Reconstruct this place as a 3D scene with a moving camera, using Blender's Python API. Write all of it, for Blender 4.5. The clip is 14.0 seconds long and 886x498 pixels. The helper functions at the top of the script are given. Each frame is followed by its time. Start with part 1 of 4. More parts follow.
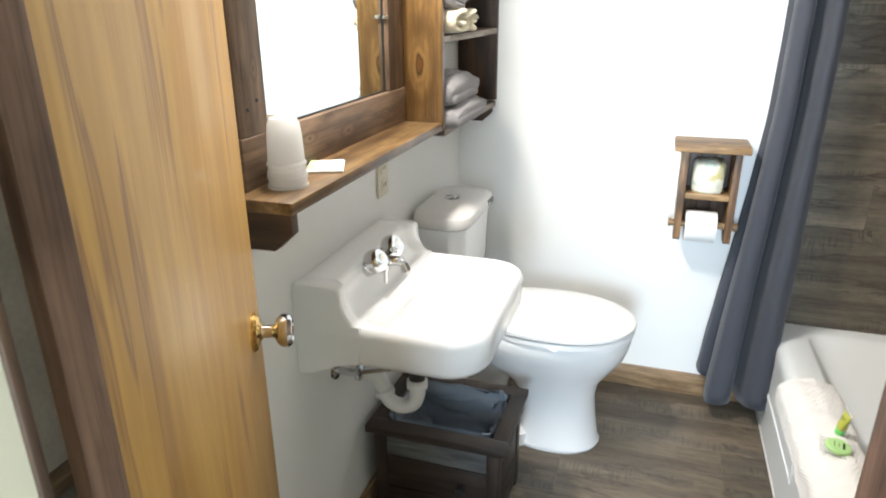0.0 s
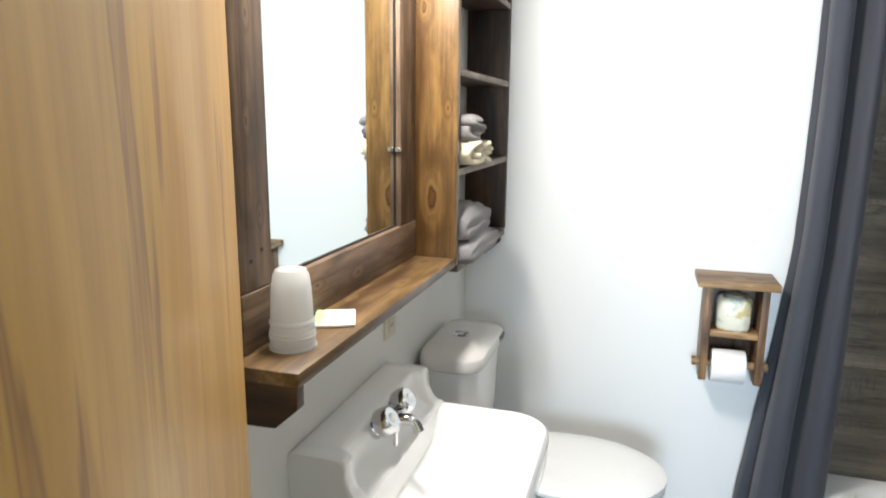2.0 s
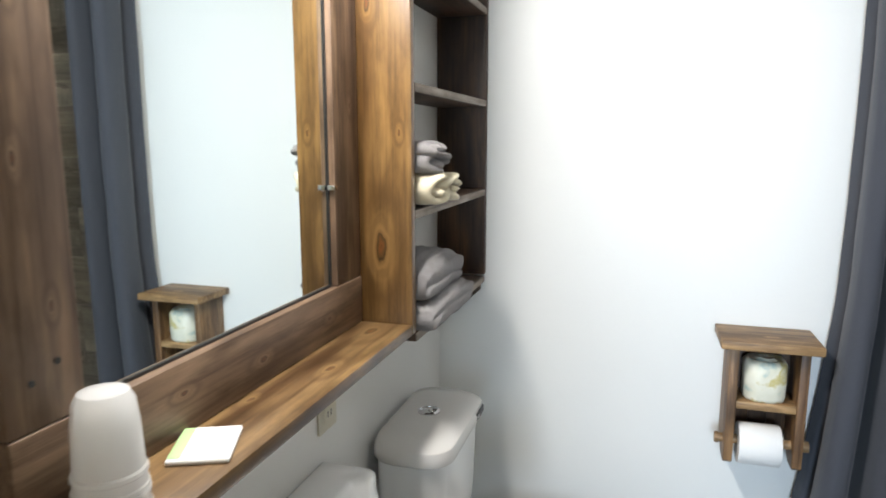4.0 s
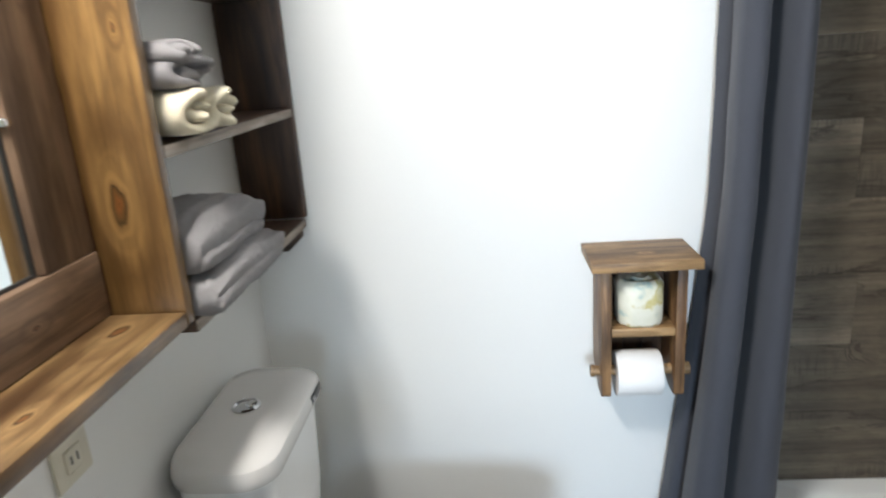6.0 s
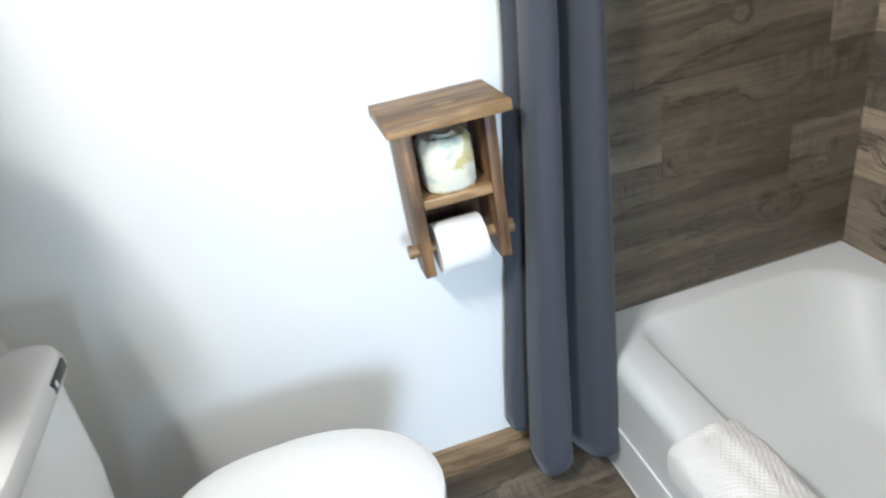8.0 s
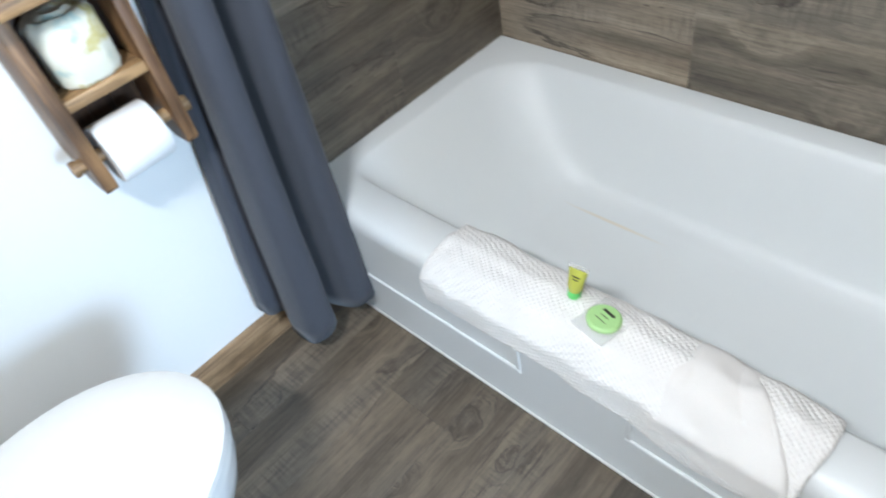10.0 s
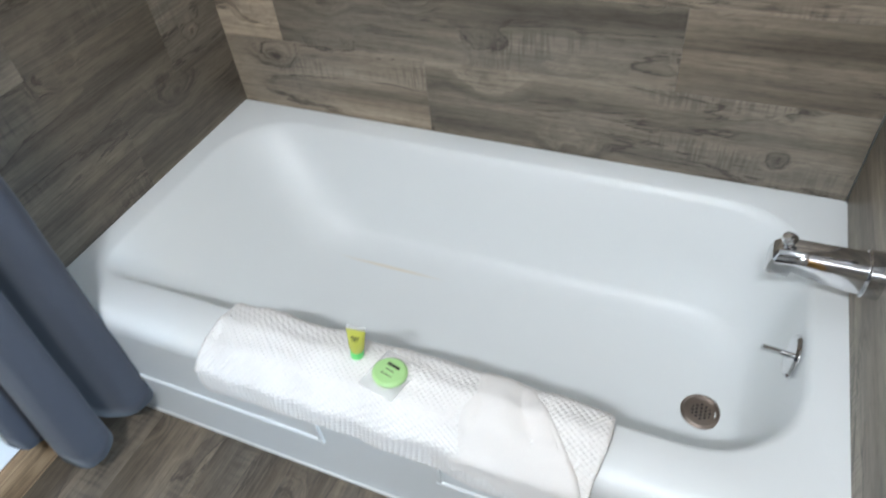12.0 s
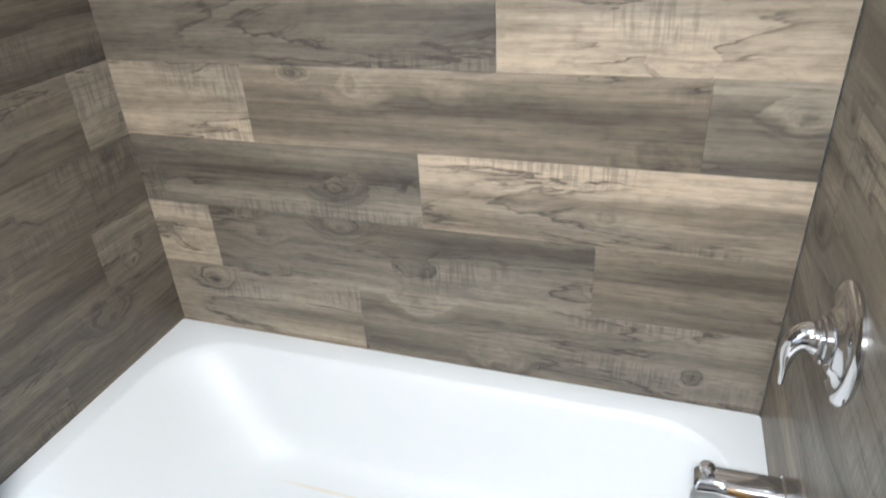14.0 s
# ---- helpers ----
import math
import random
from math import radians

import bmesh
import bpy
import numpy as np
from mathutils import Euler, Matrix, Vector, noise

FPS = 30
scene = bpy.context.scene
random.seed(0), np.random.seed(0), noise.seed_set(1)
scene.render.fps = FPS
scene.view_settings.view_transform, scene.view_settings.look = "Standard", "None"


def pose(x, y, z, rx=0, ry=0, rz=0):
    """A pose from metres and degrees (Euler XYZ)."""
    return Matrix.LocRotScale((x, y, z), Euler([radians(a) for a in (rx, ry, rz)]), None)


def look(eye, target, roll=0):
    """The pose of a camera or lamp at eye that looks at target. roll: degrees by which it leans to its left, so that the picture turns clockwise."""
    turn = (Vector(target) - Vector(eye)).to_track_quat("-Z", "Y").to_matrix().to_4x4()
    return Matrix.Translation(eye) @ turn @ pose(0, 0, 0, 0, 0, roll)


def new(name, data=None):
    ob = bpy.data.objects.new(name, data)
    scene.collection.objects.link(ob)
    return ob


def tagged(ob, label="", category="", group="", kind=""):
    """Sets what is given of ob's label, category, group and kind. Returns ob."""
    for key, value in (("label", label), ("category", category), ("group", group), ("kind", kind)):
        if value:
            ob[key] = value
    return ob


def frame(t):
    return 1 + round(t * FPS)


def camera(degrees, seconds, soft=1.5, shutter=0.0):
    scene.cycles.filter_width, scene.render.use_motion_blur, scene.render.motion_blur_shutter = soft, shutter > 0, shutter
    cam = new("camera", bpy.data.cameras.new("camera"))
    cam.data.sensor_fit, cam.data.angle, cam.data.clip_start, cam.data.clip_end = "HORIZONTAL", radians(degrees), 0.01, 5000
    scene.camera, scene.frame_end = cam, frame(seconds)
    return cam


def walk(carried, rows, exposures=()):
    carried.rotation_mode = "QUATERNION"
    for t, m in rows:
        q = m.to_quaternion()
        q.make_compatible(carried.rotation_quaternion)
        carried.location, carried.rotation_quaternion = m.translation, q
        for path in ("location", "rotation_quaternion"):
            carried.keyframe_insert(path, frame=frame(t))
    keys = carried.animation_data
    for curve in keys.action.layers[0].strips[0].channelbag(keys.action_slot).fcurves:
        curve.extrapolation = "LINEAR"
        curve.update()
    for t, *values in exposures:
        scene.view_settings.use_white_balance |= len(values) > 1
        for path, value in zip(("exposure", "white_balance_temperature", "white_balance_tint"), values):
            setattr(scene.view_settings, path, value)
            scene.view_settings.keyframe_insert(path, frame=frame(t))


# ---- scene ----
cam = camera(68.0, 14.0, soft=1.8, shutter=0.5)
PATH = [
    (0, (0.71, -2.393, 1.437), (0.131, -0.614, 0.731), -0.3),
    (0.5, (0.673, -2.347, 1.445), (0.101, -0.54, 0.806), 0.4),
    (1, (0.637, -2.308, 1.454), (0.064, -0.476, 0.889), 0.5),
    (1.5, (0.604, -2.271, 1.462), (0.04, -0.413, 0.981), 0.7),
    (2, (0.586, -2.244, 1.479), (0.024, -0.366, 1.083), 0.6),
    (2.5, (0.58, -2.177, 1.482), (0.005, -0.29, 1.151), 0.7),
    (5, (0.565, -1.636, 1.488), (0.048, 0.268, 1.162), -1.6),
    (5.5, (0.571, -1.554, 1.46), (0.25, 0.368, 1.009), -2.9),
    (6, (0.575, -1.481, 1.439), (0.42, 0.431, 0.873), -4.1),
    (6.5, (0.585, -1.395, 1.419), (0.578, 0.478, 0.716), -6.1),
    (7, (0.613, -1.327, 1.39), (0.708, 0.512, 0.61), -7.2),
    (9.5, (0.635, -1.163, 1.303), (1.383, 0.127, -0.031), -13.7),
    (10, (0.645, -1.166, 1.291), (1.513, -0.06, -0.132), -13.2),
    (10.5, (0.659, -1.177, 1.282), (1.628, -0.253, -0.203), -11.7),
    (11, (0.668, -1.178, 1.276), (1.752, -0.409, -0.218), -8.8),
    (11.5, (0.689, -1.195, 1.285), (1.845, -0.493, -0.189), -8.1),
    (12, (0.71, -1.197, 1.301), (1.97, -0.547, -0.11), -6.9),
    (12.5, (0.727, -1.205, 1.325), (2.106, -0.589, 0.014), -5.7),
    (13, (0.735, -1.212, 1.346), (2.209, -0.592, 0.144), -5.0),
    (13.5, (0.738, -1.216, 1.376), (2.299, -0.609, 0.283), -4.3),
    (14, (0.742, -1.226, 1.404), (2.376, -0.64, 0.41), -3.5),
]
walk(cam, [(t, look(eye, target, roll)) for t, eye, target, roll in PATH], exposures=((0, 0.45, 6680, 10), (1.5, 0.17, 6620, 10), (2.5, -0.03, 6570, 10), (5, -0.18, 6450, 10), (7, 0.14, 6380, 10), (9.5, 0.30, 5850, 8), (11, 0.42, 5780, 8), (12.5, 0.30, 5780, 8), (13.2, 0.46, 5830, 9), (14, 0.86, 5900, 10)))

# ---- world and lights ----
world = bpy.data.worlds.new("world")
world.use_nodes = True
scene.world = world
sky = world.node_tree.nodes.new("ShaderNodeTexSky")
sky.sky_type, sky.sun_disc = "NISHITA", False
sky.sun_elevation, sky.sun_rotation = radians(35), radians(190)
world.node_tree.links.new(sky.outputs[0], world.node_tree.nodes["Background"].inputs[0])
world.node_tree.nodes["Background"].inputs[1].default_value = 0.1


def area(name, eye, target, sx, sy, power, colour):
    lamp = bpy.data.lights.new(name, "AREA")
    lamp.shape, lamp.size, lamp.size_y, lamp.energy, lamp.color = "RECTANGLE", sx, sy, power, colour
    ob = new(name, lamp)
    ob.matrix_world = look(eye, target)
    return ob


# the light bar above the mirror, and daylight in the window of the entrance room behind
area("vanity_lamp", (0.095, -1.02, 2.03), (0.95, -0.75, 0.9), 0.5, 0.05, 37, (1.0, 0.97, 0.93))
# weak overhead fill, added to lift the room; no such source is known
area("ceiling_lamp_light", (1.0, -0.95, 2.25), (1.0, -0.95, 0), 0.6, 0.6, 3, (1.0, 0.985, 0.96))
area("window_daylight", (0.66, -4.42, 1.35), (0.70, 0, 0.9), 0.85, 0.95, 128, (0.62, 0.80, 1.0))


# ---- materials ----
def nodes_of(name):
    m = bpy.data.materials.new(name)
    m.use_nodes = True
    t = m.node_tree
    return m, t, t.nodes["Principled BSDF"]


def N(t, kind, **kw):
    n = t.nodes.new("ShaderNode" + kind)
    for k, v in kw.items():
        n.inputs[k.replace("_", " ")].default_value = v
    return n


def ramp(t, stops):
    n = t.nodes.new("ShaderNodeValToRGB")
    e = n.color_ramp.elements
    while len(e) < len(stops):
        e.new(0.5)
    for el, (p, c) in zip(e, stops):
        el.position, el.color = p, (*c, 1)
    return n


def mixc(t, fac, a, b, mode="MIX"):
    n = t.nodes.new("ShaderNodeMix")
    n.data_type, n.blend_type = "RGBA", mode
    for sock, v in ((n.inputs[0], fac), (n.inputs[6], a), (n.inputs[7], b)):
        if hasattr(v, "links"):
            t.links.new(v, sock)
        elif isinstance(v, tuple):
            sock.default_value = (*v, 1)
        else:
            sock.default_value = v
    return n.outputs[2]


def bump(t, p, height, strength, dist=0.002):
    b = N(t, "Bump", Strength=strength, Distance=dist)
    t.links.new(height, b.inputs["Height"])
    t.links.new(b.outputs[0], p.inputs["Normal"])


def coords(t, scale, random_shift=True, distort=0.0):
    c = t.nodes.new("ShaderNodeTexCoord")
    m = N(t, "Mapping", Scale=scale)
    t.links.new(c.outputs["Object"], m.inputs["Vector"])
    if random_shift:
        o = t.nodes.new("ShaderNodeObjectInfo")
        mul = t.nodes.new("ShaderNodeVectorMath")
        mul.operation = "SCALE"
        mul.inputs[0].default_value = (37.0, 17.0, 53.0)
        t.links.new(o.outputs["Random"], mul.inputs["Scale"])
        t.links.new(mul.outputs[0], m.inputs["Location"])
    return m.outputs[0]


def plain(name, colour, rough=0.5, metal=0.0, spec=0.5, noise_scale=40.0, vary=0.06, bumpy=0.0, coat=0.0):
    m, t, p = nodes_of(name)
    v = coords(t, (1, 1, 1), False)
    n = N(t, "TexNoise", Scale=noise_scale, Detail=5.0)
    t.links.new(v, n.inputs["Vector"])
    big = N(t, "TexNoise", Scale=noise_scale / 12, Detail=3.0)
    t.links.new(v, big.inputs["Vector"])
    lo = tuple(c * (1 - vary) for c in colour)
    hi = tuple(min(1, c * (1 + vary)) for c in colour)
    a = mixc(t, n.outputs[0], lo, hi)
    b = mixc(t, big.outputs[0], lo, hi)
    t.links.new(mixc(t, 0.5, a, b), p.inputs["Base Color"])
    p.inputs["Roughness"].default_value = rough
    p.inputs["Metallic"].default_value = metal
    p.inputs["Specular IOR Level"].default_value = spec
    p.inputs["Coat Weight"].default_value = coat
    p.inputs["Coat Roughness"].default_value = 0.08
    if bumpy:
        bump(t, p, n.outputs[0], bumpy)
    return m


def wood(name, light, dark, grain=1.0, rough=0.4, knots=0.5, along="x", coat=0.0, streak=0.7, knots_at=(), streaks=None, mottle=0.7):
    """Sawn timber: long grain, streaks and oval knots; along is the local axis of the grain."""
    m, t, p = nodes_of(name)
    k = {"x": (0, 1, 2), "y": (1, 0, 2), "z": (2, 0, 1)}[along]

    def sc(a, b):
        s = [b, b, b]
        s[k[0]] = a
        return tuple(s)
    warp = N(t, "TexNoise", Scale=1.0, Detail=2.0)
    t.links.new(coords(t, sc(1.2 * grain, 5 * grain)), warp.inputs["Vector"])
    base = coords(t, sc(1.0 * grain, 9 * grain))
    add = t.nodes.new("ShaderNodeVectorMath")
    add.operation = "MULTIPLY_ADD"
    t.links.new(warp.outputs["Color"], add.inputs[0])
    add.inputs[1].default_value = (0.9, 0.9, 0.9)
    t.links.new(base, add.inputs[2])
    rings = N(t, "TexNoise", Scale=1.6, Detail=3.0, Roughness=0.5)
    t.links.new(add.outputs[0], rings.inputs["Vector"])
    fine = N(t, "TexNoise", Scale=1.0, Detail=6.0, Roughness=0.7)
    t.links.new(coords(t, sc(3 * grain, 95 * grain)), fine.inputs["Vector"])
    mid = tuple((a + b) / 2 for a, b in zip(light, dark))
    r = ramp(t, [(0.33, dark), (0.44, mid), (0.52, light), (0.60, mid), (0.70, tuple(a * 0.9 for a in light))])
    t.links.new(rings.outputs[0], r.inputs[0])
    f = ramp(t, [(0.36, (0.42, 0.37, 0.33)), (0.50, (0.95, 0.95, 0.95)), (0.64, (1.2, 1.2, 1.2))])
    t.links.new(fine.outputs[0], f.inputs[0])
    col = mixc(t, streak, r.outputs[0], f.outputs[0], "MULTIPLY")
    vor = N(t, "TexVoronoi", Scale=1.0, Randomness=1.0)
    t.links.new(coords(t, sc(2.6, 5.5)), vor.inputs["Vector"])
    kr = ramp(t, [(0.0, (1, 1, 1)), (0.10, (0.9, 0.9, 0.9)), (0.22, (0, 0, 0))])
    t.links.new(vor.outputs["Distance"], kr.inputs[0])
    kf = t.nodes.new("ShaderNodeMath")
    kf.operation = "MULTIPLY"
    t.links.new(kr.outputs[0], kf.inputs[0])
    kf.inputs[1].default_value = knots
    col = mixc(t, kf.outputs[0], col, tuple(c * 0.35 for c in dark))
    blotch = N(t, "TexNoise", Scale=1.0, Detail=4.0, Roughness=0.6)
    t.links.new(coords(t, sc(7.0, 24.0)), blotch.inputs["Vector"])
    br_ = ramp(t, [(0.34, (0.42, 0.38, 0.34)), (0.5, (0.95, 0.95, 0.95)), (0.66, (1.25, 1.27, 1.3))])
    t.links.new(blotch.outputs[0], br_.inputs[0])
    col = mixc(t, mottle, col, br_.outputs[0], "MULTIPLY")
    for centre, size in knots_at:
        c = t.nodes.new("ShaderNodeTexCoord")
        mp = N(t, "Mapping", Scale=tuple((0.42 if i == k[0] else 1.0) / size for i in range(3)))
        mp.inputs["Location"].default_value = tuple(-centre[i] * (0.42 if i == k[0] else 1.0) / size for i in range(3))
        t.links.new(c.outputs["Object"], mp.inputs["Vector"])
        wob = N(t, "TexNoise", Scale=2.6, Detail=3.0)
        t.links.new(mp.outputs[0], wob.inputs["Vector"])
        ma = t.nodes.new("ShaderNodeVectorMath")
        ma.operation = "MULTIPLY_ADD"
        t.links.new(wob.outputs["Color"], ma.inputs[0])
        ma.inputs[1].default_value = (0.28, 0.28, 0.28)
        t.links.new(mp.outputs[0], ma.inputs[2])
        sb = t.nodes.new("ShaderNodeVectorMath")
        sb.operation = "SUBTRACT"
        t.links.new(ma.outputs[0], sb.inputs[0])
        sb.inputs[1].default_value = (0.14, 0.14, 0.14)
        ln = t.nodes.new("ShaderNodeVectorMath")
        ln.operation = "LENGTH"
        t.links.new(sb.outputs[0], ln.inputs[0])
        d2, red = tuple(x * 0.35 for x in dark), (light[0] * 0.75, light[1] * 0.45, light[2] * 0.3)
        ring = t.nodes.new("ShaderNodeMath")
        ring.operation = "MULTIPLY"
        t.links.new(ln.outputs["Value"], ring.inputs[0])
        ring.inputs[1].default_value = 30.0
        wave = t.nodes.new("ShaderNodeMath")
        wave.operation = "SINE"
        t.links.new(ring.outputs[0], wave.inputs[0])
        pale = tuple(min(1, x * 1.12) for x in light)
        wc = ramp(t, [(0.0, tuple((a + b) / 2 for a, b in zip(mid, light))), (0.5, light), (1.0, pale)])
        t.links.new(wave.outputs[0], wc.inputs[0])
        kc = ramp(t, [(0.0, d2), (0.04, red), (0.12, dark), (0.15, d2), (0.18, mid)])
        t.links.new(ln.outputs["Value"], kc.inputs[0])
        core = ramp(t, [(0.16, (1, 1, 1)), (0.20, (0, 0, 0))])
        t.links.new(ln.outputs["Value"], core.inputs[0])
        knot = mixc(t, core.outputs[0], wc.outputs[0], kc.outputs[0])
        shade = ramp(t, [(0.5, (0, 0, 0)), (0.72, (0.6, 0.6, 0.6)), (1.0, (0, 0, 0))])
        t.links.new(ln.outputs["Value"], shade.inputs[0])
        col = mixc(t, shade.outputs[0], col, dark)
        km = ramp(t, [(0.22, (0.95, 0.95, 0.95)), (0.34, (0.6, 0.6, 0.6)), (0.58, (0, 0, 0))])
        t.links.new(ln.outputs["Value"], km.inputs[0])
        col = mixc(t, km.outputs[0], col, knot)
    if streaks:
        st = N(t, "TexNoise", Scale=1.0, Detail=3.0, Roughness=0.55)
        t.links.new(coords(t, sc(1.3, 17.0)), st.inputs["Vector"])
        sr = ramp(t, [(0.57, (0, 0, 0)), (0.605, (0.8, 0.8, 0.8)), (0.64, (0.3, 0.3, 0.3)), (0.70, (0.9, 0.9, 0.9))])
        t.links.new(st.outputs[0], sr.inputs[0])
        sg = N(t, "TexNoise", Scale=1.0, Detail=2.0)
        t.links.new(coords(t, sc(1.1, 4.0)), sg.inputs["Vector"])
        sgr = ramp(t, [(0.46, (0.02, 0.02, 0.02)), (0.58, (1, 1, 1))])
        t.links.new(sg.outputs[0], sgr.inputs[0])
        col = mixc(t, mixc(t, 1.0, sr.outputs[0], sgr.outputs[0], "MULTIPLY"), col, streaks)
        pale = N(t, "TexNoise", Scale=1.0, Detail=1.0)
        t.links.new(coords(t, sc(0.3, 5.0)), pale.inputs["Vector"])
        pr = ramp(t, [(0.45, (0, 0, 0)), (0.6, (0.6, 0.6, 0.6))])
        t.links.new(pale.outputs[0], pr.inputs[0])
        col = mixc(t, pr.outputs[0], col, mixc(t, 1.0, col, (1.1, 1.18, 1.35), "MULTIPLY"))
    t.links.new(col, p.inputs["Base Color"])
    p.inputs["Roughness"].default_value = rough
    p.inputs["Coat Weight"].default_value = coat
    p.inputs["Coat Roughness"].default_value = 0.12
    bump(t, p, fine.outputs[0], 0.18, 0.0015)
    return m


def plank_material(name, tint=1.0, gloss=0.5, sap=0.0, warm=1.0):
    """Printed rustic board: soft bands that bend round knots, wavy cracks, saw marks, and a pale sapwood edge where sap is not 0."""
    m, t, p = nodes_of(name)

    def maths(op, a, b):
        n = t.nodes.new("ShaderNodeMath")
        n.operation = op
        for sock, v in zip(n.inputs, (a, b)):
            if hasattr(v, "links"):
                t.links.new(v, sock)
            else:
                sock.default_value = v
        return n.outputs[0]

    def cloud(scale, detail=3.0, rough=0.5, push=None, distort=0.0):
        n = N(t, "TexNoise", Scale=1.0, Detail=detail, Roughness=rough, Distortion=distort)
        v = coords(t, scale)
        if push is not None:
            add = t.nodes.new("ShaderNodeVectorMath")
            add.operation = "ADD"
            t.links.new(v, add.inputs[0])
            t.links.new(push, add.inputs[1])
            v = add.outputs[0]
        t.links.new(v, n.inputs["Vector"])
        return n

    def stops(value, *st):
        r = ramp(t, [(q, (v, v, v)) for q, v in st])
        t.links.new(value, r.inputs[0])
        return r.outputs[0]

    # knots lie in the cells of a stretched lattice; only some cells carry one
    vor = N(t, "TexVoronoi", Scale=1.0, Randomness=1.0)
    wob = cloud((26, 26, 26), 2.0)
    shift = t.nodes.new("ShaderNodeVectorMath")
    shift.operation = "MULTIPLY_ADD"
    t.links.new(wob.outputs["Color"], shift.inputs[0])
    shift.inputs[1].default_value = (0.22, 0.22, 0.22)
    t.links.new(coords(t, (5.2, 8.5, 0.4)), shift.inputs[2])
    t.links.new(shift.outputs[0], vor.inputs["Vector"])
    sep = t.nodes.new("ShaderNodeSeparateColor")
    t.links.new(vor.outputs["Color"], sep.inputs[0])
    has = maths("GREATER_THAN", sep.outputs[0], 0.52)
    size = maths("ADD", 0.35, maths("MULTIPLY", sep.outputs[1], 0.8))
    d = maths("DIVIDE", vor.outputs["Distance"], size)
    bulge = maths("MULTIPLY", stops(d, (0.0, 1.0), (0.18, 0.55), (0.5, 0.0)), has)
    push = t.nodes.new("ShaderNodeCombineXYZ")
    t.links.new(maths("MULTIPLY", bulge, 1.1), push.inputs[1])

    bands = cloud((0.62, 11.0, 3.0), 6.0, 0.6, push.outputs[0], 0.2)
    hue = lambda r: (r * warm * 1.02, r * 0.852, r * 0.64 / warm)
    r = ramp(t, [(0.33, hue(0.095 * tint)), (0.46, hue(0.182 * tint)), (0.55, hue(0.255 * tint)), (0.67, hue(0.36 * tint))])
    o = t.nodes.new("ShaderNodeObjectInfo")
    tone = maths("MULTIPLY", maths("SUBTRACT", o.outputs["Random"], 0.5), 0.09)
    t.links.new(maths("ADD", bands.outputs[0], tone), r.inputs[0])
    col = r.outputs[0]
    grey = cloud((1.6, 5, 2), 2.0)
    col = mixc(t, stops(grey.outputs[0], (0.45, 0.0), (0.64, 0.4)), col, (0.19 * tint, 0.172 * tint, 0.148 * tint))
    if sap:
        c = t.nodes.new("ShaderNodeTexCoord")
        xyz = t.nodes.new("ShaderNodeSeparateXYZ")
        t.links.new(c.outputs["Object"], xyz.inputs[0])
        wave = cloud((1.1, 9, 2), 2.0, 0.5, push.outputs[0])
        edge = maths("ADD", maths("MULTIPLY", xyz.outputs[1], 5.0 * sap), maths("MULTIPLY", maths("SUBTRACT", wave.outputs[0], 0.5), 0.9))
        col = mixc(t, stops(edge, (0.02, 0.0), (0.10, 0.55), (0.30, 0.8)), col, hue(0.36 * tint))
    fine = cloud((6, 170, 20), 6.0, 0.72, push.outputs[0])
    fr = stops(fine.outputs[0], (0.30, 0.55), (0.5, 0.96), (0.66, 1.16))
    col = mixc(t, 0.85, col, fr, "MULTIPLY")
    mot = cloud((30, 75, 20), 5.0, 0.7)
    col = mixc(t, 0.8, col, stops(mot.outputs[0], (0.32, 0.74), (0.5, 1.0), (0.68, 1.12)), "MULTIPLY")
    saw = cloud((150, 14, 4), 1.0)
    where = cloud((2.2, 7, 3), 1.0)
    sawn = mixc(t, 1.0, col, stops(saw.outputs[0], (0.40, 0.66), (0.54, 1.06)), "MULTIPLY")
    col = mixc(t, stops(where.outputs[0], (0.55, 0.0), (0.64, 0.7)), col, sawn)
    crack = cloud((1.0, 6.5, 3), 6.0, 0.62, push.outputs[0], 0.5)
    cr = stops(crack.outputs[0], (0.44, 0.0), (0.488, 0.30), (0.503, 0.95), (0.513, 0.0))
    gate = cloud((2.4, 5, 3), 2.0)
    col = mixc(t, maths("MULTIPLY", cr, stops(gate.outputs[0], (0.43, 0.0), (0.52, 0.95))), col, (0.045, 0.036, 0.028))
    ring = stops(maths("SINE", maths("MULTIPLY", d, 75.0), 0.0), (0.2, 0.0), (0.9, 0.2))
    near = maths("MULTIPLY", stops(d, (0.12, 1.0), (0.34, 0.0)), has)
    col = mixc(t, maths("MULTIPLY", ring, near), col, (0.07, 0.055, 0.042))
    eye = maths("MULTIPLY", stops(d, (0.03, 0.92), (0.085, 0.6), (0.12, 0.15), (0.2, 0.0)), has)
    col = mixc(t, eye, col, (0.048, 0.036, 0.028))
    t.links.new(col, p.inputs["Base Color"])
    p.inputs["Roughness"].default_value = gloss
    bump(t, p, fine.outputs[0], 0.15, 0.001)
    return m


